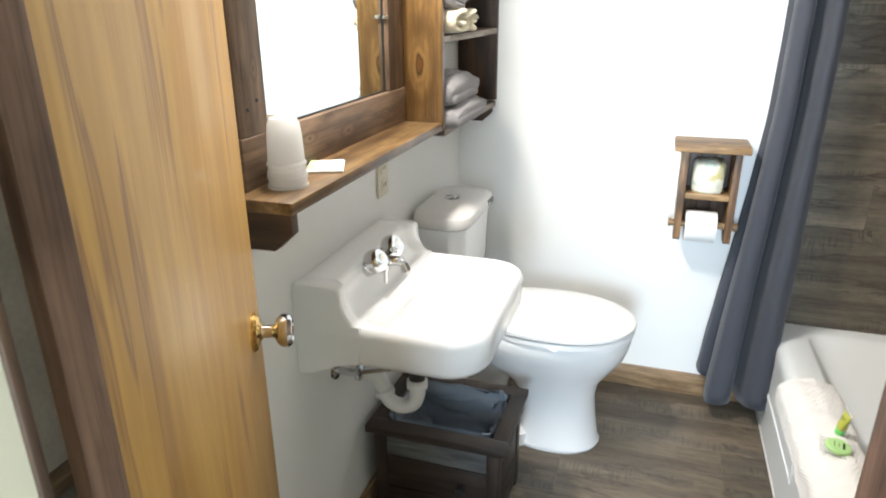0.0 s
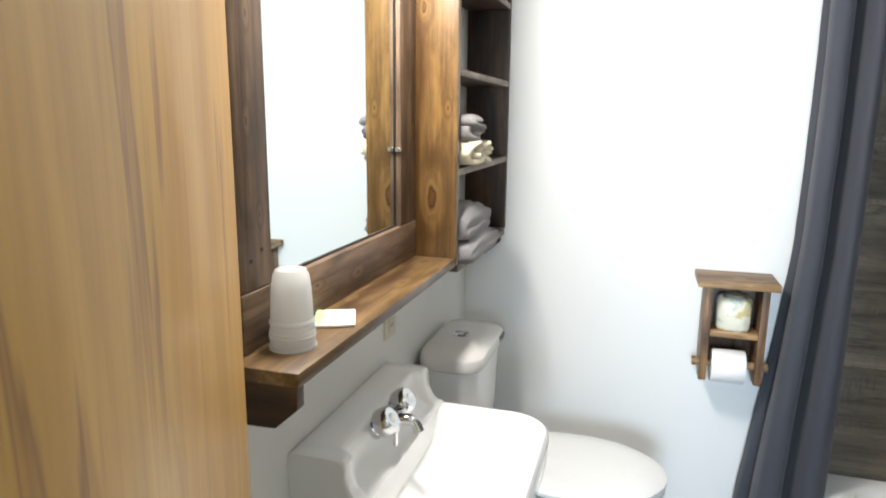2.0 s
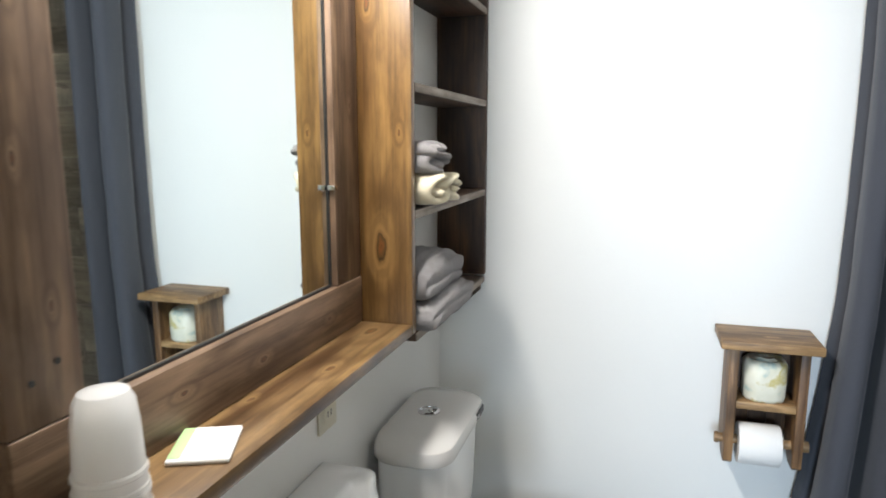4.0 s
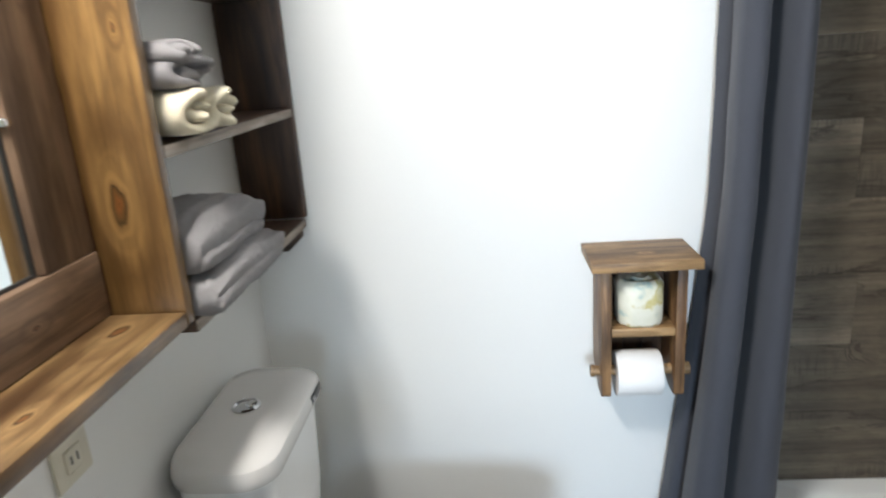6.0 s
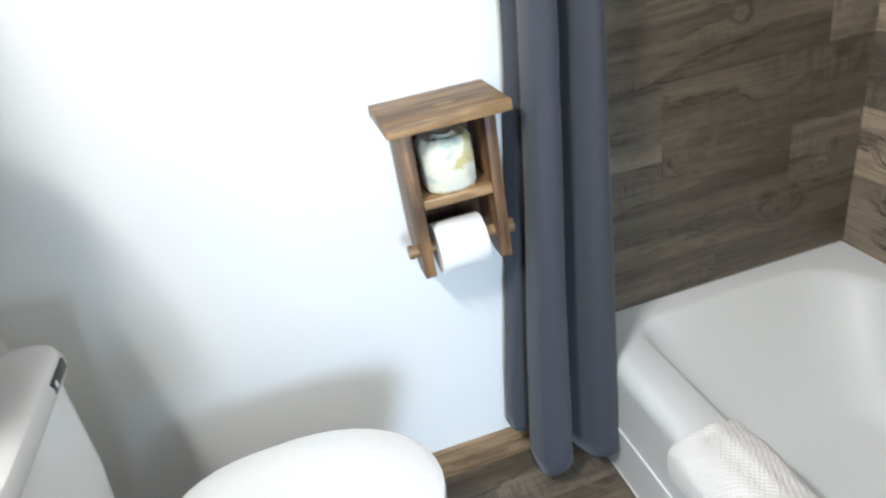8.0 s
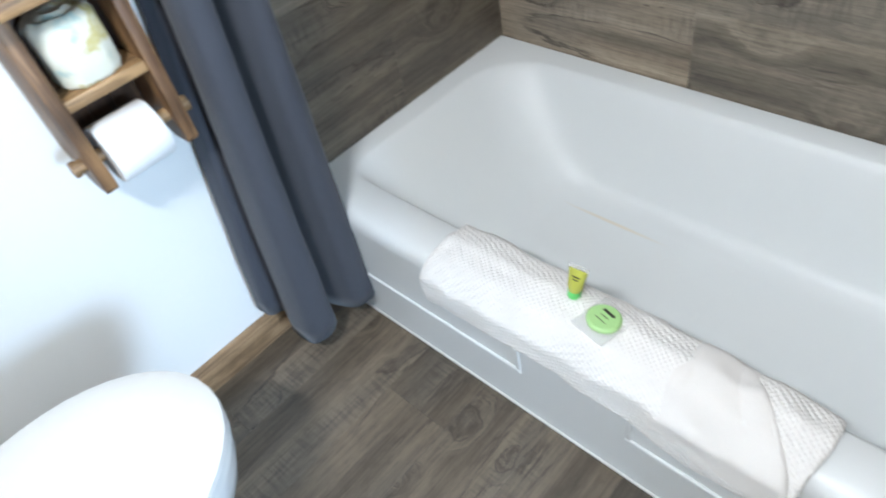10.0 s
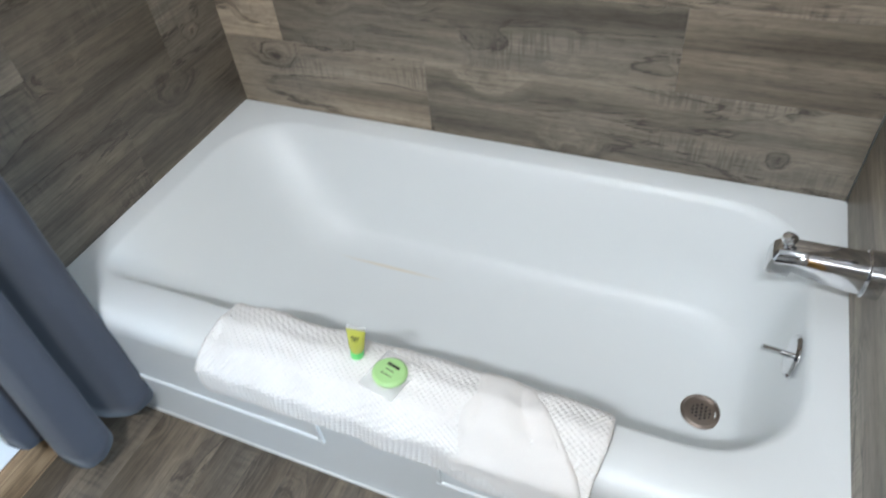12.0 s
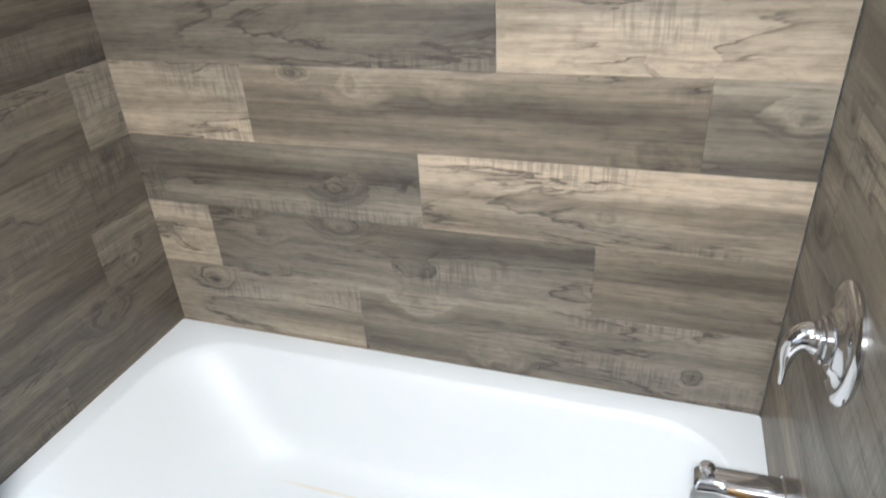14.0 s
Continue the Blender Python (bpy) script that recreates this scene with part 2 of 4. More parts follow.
def fabric(name, colour, scale, strength, waffle=False, rough=0.95, vary=0.15):
    m, t, p = nodes_of(name)
    v = coords(t, (1, 1, 1), False)
    n = N(t, "TexNoise", Scale=scale, Detail=4.0, Roughness=0.8)
    t.links.new(v, n.inputs["Vector"])
    big = N(t, "TexNoise", Scale=9.0, Detail=3.0)
    t.links.new(v, big.inputs["Vector"])
    lo = tuple(c * (1 - vary) for c in colour)
    a = mixc(t, n.outputs[0], lo, tuple(min(1, c * (1 + vary)) for c in colour))
    t.links.new(mixc(t, mixc(t, 0.35, (0, 0, 0), big.outputs["Color"]), a, lo), p.inputs["Base Color"])
    p.inputs["Roughness"].default_value = rough
    p.inputs["Specular IOR Level"].default_value = 0.15
    p.inputs["Sheen Weight"].default_value = 0.15
    h = n.outputs[0]
    if waffle:
        vo = N(t, "TexVoronoi", Scale=140.0, Randomness=0.1)
        h = vo.outputs["Distance"]
        rot = N(t, "Mapping", Scale=(1, 1, 1))
        rot.inputs["Rotation"].default_value = (radians(20), radians(25), radians(45))
        t.links.new(v, rot.inputs["Vector"])
        t.links.new(rot.outputs[0], vo.inputs["Vector"])
    bump(t, p, h, strength, 0.004)
    return m


M_wall = plain("white_wall_paint", (0.80, 0.80, 0.775), 0.42, noise_scale=90, vary=0.015, bumpy=0.12)
M_ceiling = plain("ceiling_paint", (0.8, 0.8, 0.78), 0.8, noise_scale=60, vary=0.02, bumpy=0.1)
M_cream = plain("cream_wall_paint", (0.60, 0.55, 0.42), 0.6, noise_scale=80, vary=0.02, bumpy=0.1)
M_grey_wall = plain("textured_grey_wall", (0.40, 0.33, 0.24), 0.7, noise_scale=55, vary=0.35, bumpy=0.9)
M_porcelain = plain("porcelain", (0.82, 0.82, 0.81), 0.08, noise_scale=10, vary=0.01)
M_tub = plain("tub_enamel", (0.80, 0.825, 0.825), 0.42, noise_scale=8, vary=0.015)
tub_t = M_tub.node_tree
tub_p = tub_t.nodes["Principled BSDF"]
# a thin pale orange streak on the tub's floor
streak_at = N(tub_t, "Mapping", Scale=(1 / 0.007, 1 / 0.16, 0), Location=(-1.705 / 0.007, 0.525 / 0.16, 0), Rotation=(0, 0, radians(0)))
tub_t.links.new(tub_t.nodes.new("ShaderNodeTexCoord").outputs["Object"], streak_at.inputs["Vector"])
streak_len = tub_t.nodes.new("ShaderNodeVectorMath")
streak_len.operation = "LENGTH"
tub_t.links.new(streak_at.outputs[0], streak_len.inputs[0])
streak_mask = ramp(tub_t, [(0.3, (0.5, 0.5, 0.5)), (1.0, (0, 0, 0))])
tub_t.links.new(streak_len.outputs["Value"], streak_mask.inputs[0])
enamel = tub_p.inputs["Base Color"].links[0].from_socket
tub_t.links.new(mixc(tub_t, streak_mask.outputs[0], enamel, (0.78, 0.66, 0.46)), tub_p.inputs["Base Color"])
M_lid = plain("tank_lid", (0.62, 0.60, 0.57), 0.22, noise_scale=10, vary=0.02)
M_chrome = plain("chrome", (0.66, 0.66, 0.67), 0.07, 1.0, noise_scale=30, vary=0.02)
M_drain = plain("drain_metal", (0.27, 0.22, 0.185), 0.38, 1.0, noise_scale=80, vary=0.2)
M_brass = plain("brass", (0.72, 0.46, 0.15), 0.16, 1.0, noise_scale=60, vary=0.1)
M_dark = plain("dark_gap", (0.02, 0.02, 0.02), 0.5)
M_black = plain("black_print", (0.03, 0.035, 0.02), 0.6)
M_white_plastic = plain("white_plastic", (0.78, 0.78, 0.76), 0.35)
M_outlet = plain("ivory_plate", (0.66, 0.62, 0.50), 0.4)
M_caulk = plain("caulk_line", (0.75, 0.75, 0.73), 0.5)
M_paper = plain("tissue_paper", (0.84, 0.83, 0.81), 0.95, spec=0.1, noise_scale=200, vary=0.04, bumpy=0.15)
M_green = plain("green_plastic", (0.18, 0.72, 0.18), 0.35)
M_green_soap = plain("green_soap_label", (0.45, 0.72, 0.30), 0.5, noise_scale=30, vary=0.08)
M_lotion = plain("yellow_green_lotion", (0.55, 0.57, 0.10), 0.25, noise_scale=30, vary=0.08)
M_pine = wood("golden_stained_pine", (0.225, 0.126, 0.043), (0.085, 0.042, 0.013), 1.0, 0.34, 0.6, "z", 0.15, knots_at=(((0.078, -0.65, 1.277), 0.062), ((0.118, -0.65, 1.50), 0.014), ((0.055, -0.65, 1.74), 0.03)))
M_pine_y = wood("golden_stained_pine_ledge", (0.245, 0.150, 0.064), (0.085, 0.043, 0.017), 1.0, 0.36, 0.6, "y", 0.15, knots_at=(((0.08, -0.715, 1.121), 0.05), ((0.10, -0.93, 1.121), 0.03), ((0.05, -1.08, 1.121), 0.02)))
M_frame_y = wood("brown_frame_wood", (0.220, 0.142, 0.088), (0.105, 0.064, 0.040), 1.0, 0.5, 0.6, "y", knots_at=(((0.036, -0.80, 1.165), 0.016), ((0.036, -1.02, 1.16), 0.022), ((0.036, -1.2, 1.175), 0.016)))
M_frame_z = wood("brown_frame_wood_upright", (0.220, 0.142, 0.088), (0.105, 0.064, 0.040), 1.0, 0.5, 0.6, "z", knots_at=(((0.034, -1.40, 1.47), 0.016), ((0.034, -1.375, 1.33), 0.012), ((0.034, -0.69, 1.55), 0.014), ((0.034, -1.39, 1.62), 0.014)))
M_dark_z = wood("dark_walnut_stain", (0.085, 0.043, 0.020), (0.026, 0.013, 0.007), 1.1, 0.5, 0.5, "z")
M_dark_y = wood("dark_walnut_stain_long", (0.085, 0.045, 0.023), (0.030, 0.016, 0.009), 1.1, 0.5, 0.4, "y")
M_dark_x = wood("dark_walnut_stain_cross", (0.075, 0.043, 0.026), (0.028, 0.016, 0.011), 1.1, 0.5, 0.4, "x")
M_bin_x, M_bin_y, M_bin_z = (wood("smoked_oak_stain_" + ax, (0.046, 0.030, 0.021), (0.017, 0.011, 0.008), 1.1, 0.5, 0.4, ax) for ax in "xyz")
M_shelf_edge = wood("whitewashed_shelf", (0.36, 0.31, 0.26), (0.22, 0.17, 0.13), 1.0, 0.6, 0.2, "y")
M_grey_slat = wood("weathered_grey_board", (0.13, 0.135, 0.135), (0.06, 0.062, 0.063), 1.0, 0.6, 0.2, "x")
M_holder_z = wood("holder_wood", (0.28, 0.155, 0.066), (0.085, 0.040, 0.016), 1.8, 0.5, 0.7, "z")
M_holder_x = wood("holder_wood_cross", (0.40, 0.245, 0.110), (0.115, 0.060, 0.024), 1.8, 0.5, 0.7, "x", knots_at=(((0.90, -0.10, 1.0), 0.018),))
M_base = wood("baseboard_wood", (0.33, 0.215, 0.115), (0.15, 0.085, 0.042), 1.2, 0.45, 0.4, "x")
M_base_y = wood("baseboard_wood_side", (0.33, 0.215, 0.115), (0.15, 0.085, 0.042), 1.2, 0.45, 0.4, "y")
M_door = wood("varnished_hickory_door", (0.55, 0.315, 0.080), (0.43, 0.228, 0.052), 0.7, 0.45, 0.0, "z", 0.16, 0.16, streaks=(0.24, 0.115, 0.045), mottle=0.08)
M_door.node_tree.nodes["Principled BSDF"].inputs["Coat Roughness"].default_value = 0.14
M_jamb = wood("dull_brown_jamb", (0.21, 0.125, 0.085), (0.12, 0.066, 0.045), 1.0, 0.5, 0.15, "z")
M_plank = plank_material("plank_vinyl_wall", 1.15, 0.42, 0.0, 1.02)
M_plank_sap_low = plank_material("plank_vinyl_pale_lower_edge", 1.35, 0.42, -1.0, 1.03)
M_plank_pale = plank_material("plank_vinyl_pale_upper_edge", 1.45, 0.42, 1.0, 1.03)
# darkened plank copy: the curtain's shade on the side wall, put into the colour
M_plank_shaded = plank_material("plank_vinyl_shaded", 0.60, 0.42)
M_plank_dark = plank_material("plank_vinyl_dark", 0.92, 0.42, 0.0, 0.98)
M_floor = plank_material("plank_vinyl_floor", 0.58, 0.5, 0.0, 1.07)
M_curtain = fabric("grey_curtain_cloth", (0.059, 0.063, 0.077), 420, 0.12, vary=0.08, rough=0.75)
M_towel_grey = fabric("grey_terry", (0.28, 0.265, 0.265), 260, 0.9)
M_towel_cream = fabric("cream_terry", (0.78, 0.70, 0.52), 260, 0.7)
M_towel_white = fabric("white_waffle_towel", (0.86, 0.84, 0.81), 300, 0.75, True, vary=0.05)
M_towel_plain = fabric("white_terry_band", (0.85, 0.82, 0.785), 420, 0.35, vary=0.06)
M_wrap, wt, wp = nodes_of("printed_paper_wrap")
wn = N(wt, "TexNoise", Scale=15.0, Detail=4.0)
wt.links.new(coords(wt, (1, 1, 1), False), wn.inputs["Vector"])
wr_ = ramp(wt, [(0.33, (0.38, 0.50, 0.46)), (0.41, (0.72, 0.70, 0.56)), (0.52, (0.78, 0.76, 0.64)), (0.58, (0.58, 0.50, 0.20)), (0.70, (0.76, 0.75, 0.66))])
wt.links.new(wn.outputs[0], wr_.inputs[0])
wt.links.new(wr_.outputs[0], wp.inputs["Base Color"])
wp.inputs["Roughness"].default_value = 0.35


def glassy(name, colour, rough, alpha_mix):
    m, t, p = nodes_of(name)
    p.inputs["Base Color"].default_value = (*colour, 1)
    p.inputs["Roughness"].default_value = rough
    p.inputs["Transmission Weight"].default_value = alpha_mix
    p.inputs["IOR"].default_value = 1.3
    return m


M_cup = glassy("frosted_cup_plastic", (0.95, 0.95, 0.94), 0.25, 0.25)
cup_t = M_cup.node_tree
tr = N(cup_t, "BsdfTranslucent", Color=(0.97, 0.97, 0.96, 1))
ms = N(cup_t, "MixShader", Fac=0.5)
cup_t.links.new(cup_t.nodes["Principled BSDF"].outputs[0], ms.inputs[1])
cup_t.links.new(tr.outputs[0], ms.inputs[2])
thin = N(cup_t, "MixShader", Fac=0.48)
cup_t.links.new(ms.outputs[0], thin.inputs[1])
cup_t.links.new(N(cup_t, "BsdfTransparent").outputs[0], thin.inputs[2])
cup_t.links.new(thin.outputs[0], cup_t.nodes["Material Output"].inputs["Surface"])
M_film = glassy("clear_film", (0.95, 0.95, 0.95), 0.15, 0.45)
film_t = M_film.node_tree
clear = N(film_t, "BsdfTransparent")
film_mix = N(film_t, "MixShader", Fac=0.62)
film_t.links.new(film_t.nodes["Principled BSDF"].outputs[0], film_mix.inputs[1])
film_t.links.new(clear.outputs[0], film_mix.inputs[2])
film_t.links.new(film_mix.outputs[0], film_t.nodes["Material Output"].inputs["Surface"])
M_bag_film = glassy("clear_bin_liner", (0.32, 0.37, 0.43), 0.12, 0.35)
M_mirror = plain("mirror_silver", (0.86, 0.92, 0.91), 0.02, 1.0, noise_scale=3, vary=0.005)


# ---- building helpers ----
def bm_box(x0, x1, y0, y1, z0, z1, bevel=0.002, seg=2):
    bm = bmesh.new()
    bmesh.ops.create_cube(bm, size=1)
    bmesh.ops.scale(bm, vec=(x1 - x0, y1 - y0, z1 - z0), verts=bm.verts)
    bmesh.ops.translate(bm, vec=((x0 + x1) / 2, (y0 + y1) / 2, (z0 + z1) / 2), verts=bm.verts)
    if bevel:
        bmesh.ops.bevel(bm, geom=bm.edges[:], offset=bevel, segments=seg, profile=0.5, affect="EDGES")
    return bm


def finish(name, bm, material, parent=None, label="", smooth=True):
    bmesh.ops.recalc_face_normals(bm, faces=bm.faces)
    me = bpy.data.meshes.new(name)
    bm.to_mesh(me)
    bm.free()
    if smooth:
        for f in me.polygons:
            f.use_smooth = True
        if name not in ("fold", "cloth", "main_layer", "folded_corner", "film", "wrapper"):
            me.set_sharp_from_angle(angle=radians(38))
    me.materials.append(material)
    ob = new(name, me)
    if parent is not None:
        ob.parent = parent
    if label:
        ob["label"] = label
    return ob


def part(name, bm, material, parent, label=""):
    return finish(name, bm, material, parent, label)


def thing(name, label, category, group="", kind=""):
    return tagged(new(name), label, category, group, kind)


def structure(name, bm, material, label, category):
    return tagged(finish(name, bm, material), label, category, kind="structure")


def rrect(x0, x1, y0, y1, r, z, n=8):
    """A rounded rectangle at height z, as a ring of points."""
    r = min(r, (x1 - x0) / 2 - 1e-4, (y1 - y0) / 2 - 1e-4)
    out = []
    for cx, cy, a0 in ((x1 - r, y1 - r, 0), (x0 + r, y1 - r, 90), (x0 + r, y0 + r, 180), (x1 - r, y0 + r, 270)):
        for i in range(n + 1):
            a = radians(a0 + 90 * i / n)
            out.append((cx + r * math.cos(a), cy + r * math.sin(a), z))
    return out


def loft(rings, cap0=True, cap1=True):
    bm = bmesh.new()
    vs = [[bm.verts.new(p) for p in ring] for ring in rings]
    n = len(vs[0])
    for a, b in zip(vs, vs[1:]):
        for i in range(n):
            bm.faces.new((a[i], a[(i + 1) % n], b[(i + 1) % n], b[i]))
    if cap0:
        bm.faces.new(vs[0])
    if cap1:
        bm.faces.new(vs[-1])
    return bm


def lathe(profile, m=None, n=24):
    """Turns (radius, height) pairs about z; m places the result."""
    rings = [[(max(r, 1e-4) * math.cos(2 * math.pi * i / n), max(r, 1e-4) * math.sin(2 * math.pi * i / n), z) for i in range(n)] for r, z in profile]
    bm = loft(rings)
    if m is not None:
        bmesh.ops.transform(bm, matrix=m, verts=bm.verts)
    return bm


def tube_bm(points, radius, n=12, taper=None):
    """A round bar along points, smoothed; taper gives the radius at each point."""
    pts = [Vector(p) for p in points]
    fine, rad = [], []
    for i in range(len(pts) - 1):
        p0, p1, p2, p3 = pts[max(i - 1, 0)], pts[i], pts[i + 1], pts[min(i + 2, len(pts) - 1)]
        for j in range(6):
            u = j / 6
            fine.append(0.5 * (2 * p1 + (p2 - p0) * u + (2 * p0 - 5 * p1 + 4 * p2 - p3) * u * u + (3 * p1 - p0 - 3 * p2 + p3) * u ** 3))
            rad.append(radius if taper is None else taper[i] * (1 - u) + taper[i + 1] * u)
    fine.append(pts[-1])
    rad.append(radius if taper is None else taper[-1])
    rings = []
    for i, p in enumerate(fine):
        d = (fine[min(i + 1, len(fine) - 1)] - fine[max(i - 1, 0)]).normalized()
        a = d.orthogonal().normalized() if i == 0 else (a - d * a.dot(d)).normalized()
        b = d.cross(a)
        rings.append([tuple(p + rad[i] * (a * math.cos(2 * math.pi * k / n) + b * math.sin(2 * math.pi * k / n))) for k in range(n)])
    return loft(rings)


def prism(poly, axis, a, b, bevel=0.0):
    """Extrudes a polygon along an axis; poly is in the other two axes, in order."""
    def at(u, v, w):
        return {"x": (w, u, v), "y": (u, w, v), "z": (u, v, w)}[axis]
    bm = loft([[at(u, v, a) for u, v in poly], [at(u, v, b) for u, v in poly]])
    if bevel:
        bmesh.ops.bevel(bm, geom=bm.edges[:], offset=bevel, segments=2, profile=0.5, affect="EDGES")
    return bm


def roughen(bm, amount, scale, seed=0.0):
    for v in bm.verts:
        v.co += noise.noise_vector(v.co * scale + Vector((seed, seed * 2, 0))) * amount


# ---- the large structure ----
H = 2.32
structure("floor", bm_box(-1.0, 2.1, -4.6, 0.1, -0.06, -0.006, 0), M_floor, "grey brown vinyl subfloor under the planks", "floor")
structure("wall_north", bm_box(-0.12, 2.06, 0.0, 0.1, 0, H, 0), M_wall, "bright white painted wall behind the toilet", "wall")
structure("wall_west", bm_box(-0.12, 0.0, -1.58, 0.0, 0, H, 0), M_wall, "white painted wall behind the sink and mirror", "wall")
structure("wall_east", bm_box(1.96, 2.06, -1.5, 0.0, 0, H, 0), M_wall, "wall behind the planked tub surround", "wall")
structure("wall_tap_end", bm_box(1.053, 2.06, -1.62, -1.516, 0, H, 0), M_wall, "short wall carrying the tub taps", "wall")
structure("trim", bm_box(1.031, 1.053, -1.625, -1.505, 0, H, 0.002), M_jamb, "dark brown wooden corner trim", "trim")
structure("ceiling", bm_box(-1.05, 2.1, -4.6, 0.1, H, H + 0.05, 0), M_ceiling, "plain white painted ceiling", "ceiling")
structure("wall_door", bm_box(1.03, 2.06, -2.2, -2.1, 0, H, 0), M_wall, "white wall beside the doorway", "wall")
structure("wall_door_head", bm_box(0.36, 1.03, -2.2, -2.1, 2.07, H, 0), M_wall, "white wall over the doorway", "wall")
structure("wall_passage", bm_box(1.96, 2.06, -2.1, -1.62, 0, H, 0), M_wall, "plain wall closing the passage", "wall")
structure("wall_nook_end", bm_box(-1.0, -0.12, -0.95, -0.87, 0, H, 0), M_grey_wall, "textured grey wall of the side nook", "wall")
structure("wall_nook", bm_box(-1.04, -0.95, -4.5, -0.87, 0, H, 0), M_grey_wall, "textured grey wall of the side nook", "wall")
structure("baseboard_nook", bm_box(-0.95, -0.935, -2.3, -0.95, 0, 0.09, 0.002), M_base_y, "pale wooden baseboard", "baseboard")
PART = [(-0.4, -2.38), (0.508, -2.38), (0.508, -2.2545), (0.4855, -2.2545), (0.4855, -2.25), (-0.4, -2.25)]
structure("wall_partition", loft([[(x, y, 0) for x, y in PART], [(x, y, H) for x, y in PART]]), M_cream, "cream painted partition wall end", "wall")
structure("trim_partition", bm_box(0.486, 0.510, -2.2543, -2.2495, 0, H, 0.001), M_dark_z, "brown wooden corner strip", "trim")
structure("wall_hall_east", bm_box(2.06, 2.14, -4.6, -2.2, 0, H, 0), M_cream, "cream wall of the entrance room", "wall")
structure("wall_hall_south_low", bm_box(-1.0, 2.1, -4.6, -4.5, 0, 0.85, 0), M_cream, "cream wall under the window", "wall")
structure("wall_hall_south_high", bm_box(-1.0, 2.1, -4.6, -4.5, 1.85, H, 0), M_cream, "cream wall over the window", "wall")
structure("wall_hall_south_left", bm_box(-1.0, 0.24, -4.6, -4.5, 0.85, 1.85, 0), M_cream, "cream wall beside the window", "wall")
structure("wall_hall_south_right", bm_box(1.10, 2.1, -4.6, -4.5, 0.85, 1.85, 0), M_cream, "cream wall beside the window", "wall")
structure("baseboard_north", bm_box(0.0, 1.178, -0.016, 0.0, 0, 0.088, 0.003), M_base, "stained wooden baseboard", "baseboard")
structure("baseboard_west", bm_box(0.0, 0.016, -1.58, -0.016, 0, 0.088, 0.003), M_base_y, "stained wooden baseboard", "baseboard")
frame_w = tagged(new("door_frame"), "dull brown wooden door frame", "door frame", kind="structure")
part("jamb", bm_box(0.369, 0.384, -2.135, -2.106, 0, 2.04, 0.002), M_jamb, frame_w)
part("jamb", bm_box(1.0, 1.03, -2.135, -2.106, 0, 2.04, 0.003), M_jamb, frame_w)
part("header", bm_box(0.350, 1.03, -2.135, -2.106, 2.04, 2.07, 0.003), M_jamb, frame_w)

# the light bar that lights the room, above the view, and an added ceiling lamp
bar = thing("vanity_light", "white light bar above the mirror", "wall lamp")
part("body", bm_box(0.0, 0.03, -1.3, -0.74, 1.98, 2.08, 0.006), M_chrome, bar)
part("diffuser", bm_box(0.03, 0.075, -1.28, -0.76, 2.0, 2.06, 0.02, 4), M_white_plastic, bar)
# unseen fixture, added only to go with the overhead fill
dome = thing("added_ceiling_lamp", "added round white ceiling lamp, unseen", "ceiling lamp")
part("base", lathe([(0.13, 0), (0.13, 0.02)], pose(1.0, -0.95, H - 0.02)), M_chrome, dome)

# ---- door ----
door = thing("door_1", "varnished honey-coloured wooden door standing open", "door")
door["kind"] = "structure"
hinge, free = Vector((0.374, -2.1, 0)), Vector((0.112, -1.55, 0))
along = (free - hinge).normalized()
turn = math.degrees(math.atan2(along.y, along.x))
width = (free - hinge).length
door.matrix_world = pose(hinge.x, hinge.y, 0, 0, 0, turn)
part("leaf", bm_box(0, width, 0.0, 0.035, 0.012, 2.03, 0.002), M_door, door)
side = Matrix.Translation((width - 0.06, 0, 0.948)) @ pose(0, 0, 0, 90, 0, 0)
part("rose", lathe([(0.0, 0.0), (0.032, 0.0), (0.032, 0.003), (0.028, 0.008), (0.014, 0.011), (0.012, 0.013)], side), M_brass, door, "round polished brass rose")
part("knob", lathe([(0.011, 0.010), (0.0105, 0.028), (0.013, 0.033), (0.023, 0.038), (0.0275, 0.046), (0.0275, 0.054), (0.022, 0.060), (0.018, 0.0605), (0.016, 0.058), (0.0, 0.057)], side), M_chrome, door, "chrome door knob")
part("latch_plate", bm_box(width - 0.0005, width + 0.0015, 0.006, 0.029, 0.90, 0.99, 0.0005), M_brass, door)
for hz in (0.25, 1.75):
    part("hinge", lathe([(0.006, -0.045), (0.006, 0.045)], pose(-0.004, -0.004, hz), 10), M_brass, door)

# ---- mirror, ledge and shelf unit ----
mirror = thing("mirror", "large wall mirror in a brown plank frame", "mirror")
part("glass", bm_box(0.006, 0.020, -1.36, -0.74, 1.20, 1.96, 0), M_mirror, mirror, "clear silvered mirror glass")
part("bottom_rail", bm_box(0.0, 0.036, -1.435, -0.652, 1.1215, 1.215, 0.003), M_frame_y, mirror)
part("stile", bm_box(0.0, 0.034, -1.435, -1.345, 1.2155, 1.97, 0.003), M_frame_z, mirror)
part("stile", bm_box(0.0, 0.034, -0.760, -0.652, 1.2155, 1.97, 0.003), M_frame_z, mirror)
part("top_rail", bm_box(0.0, 0.036, -1.435, -0.652, 1.9705, 2.06, 0.003), M_frame_y, mirror)
part("edge_gap", bm_box(0.0205, 0.0225, -0.765, -0.7602, 1.2155, 1.97, 0), M_dark, mirror, "dark gap along the mirror edge")
part("edge_gap", bm_box(0.0205, 0.0225, -1.3445, -0.7655, 1.2152, 1.2190, 0), M_dark, mirror, "dark gap along the mirror edge")
part("clip", bm_box(0.0225, 0.037, -0.769, -0.757, 1.395, 1.405, 0.002, 3), M_chrome, mirror, "small chrome mirror clip")
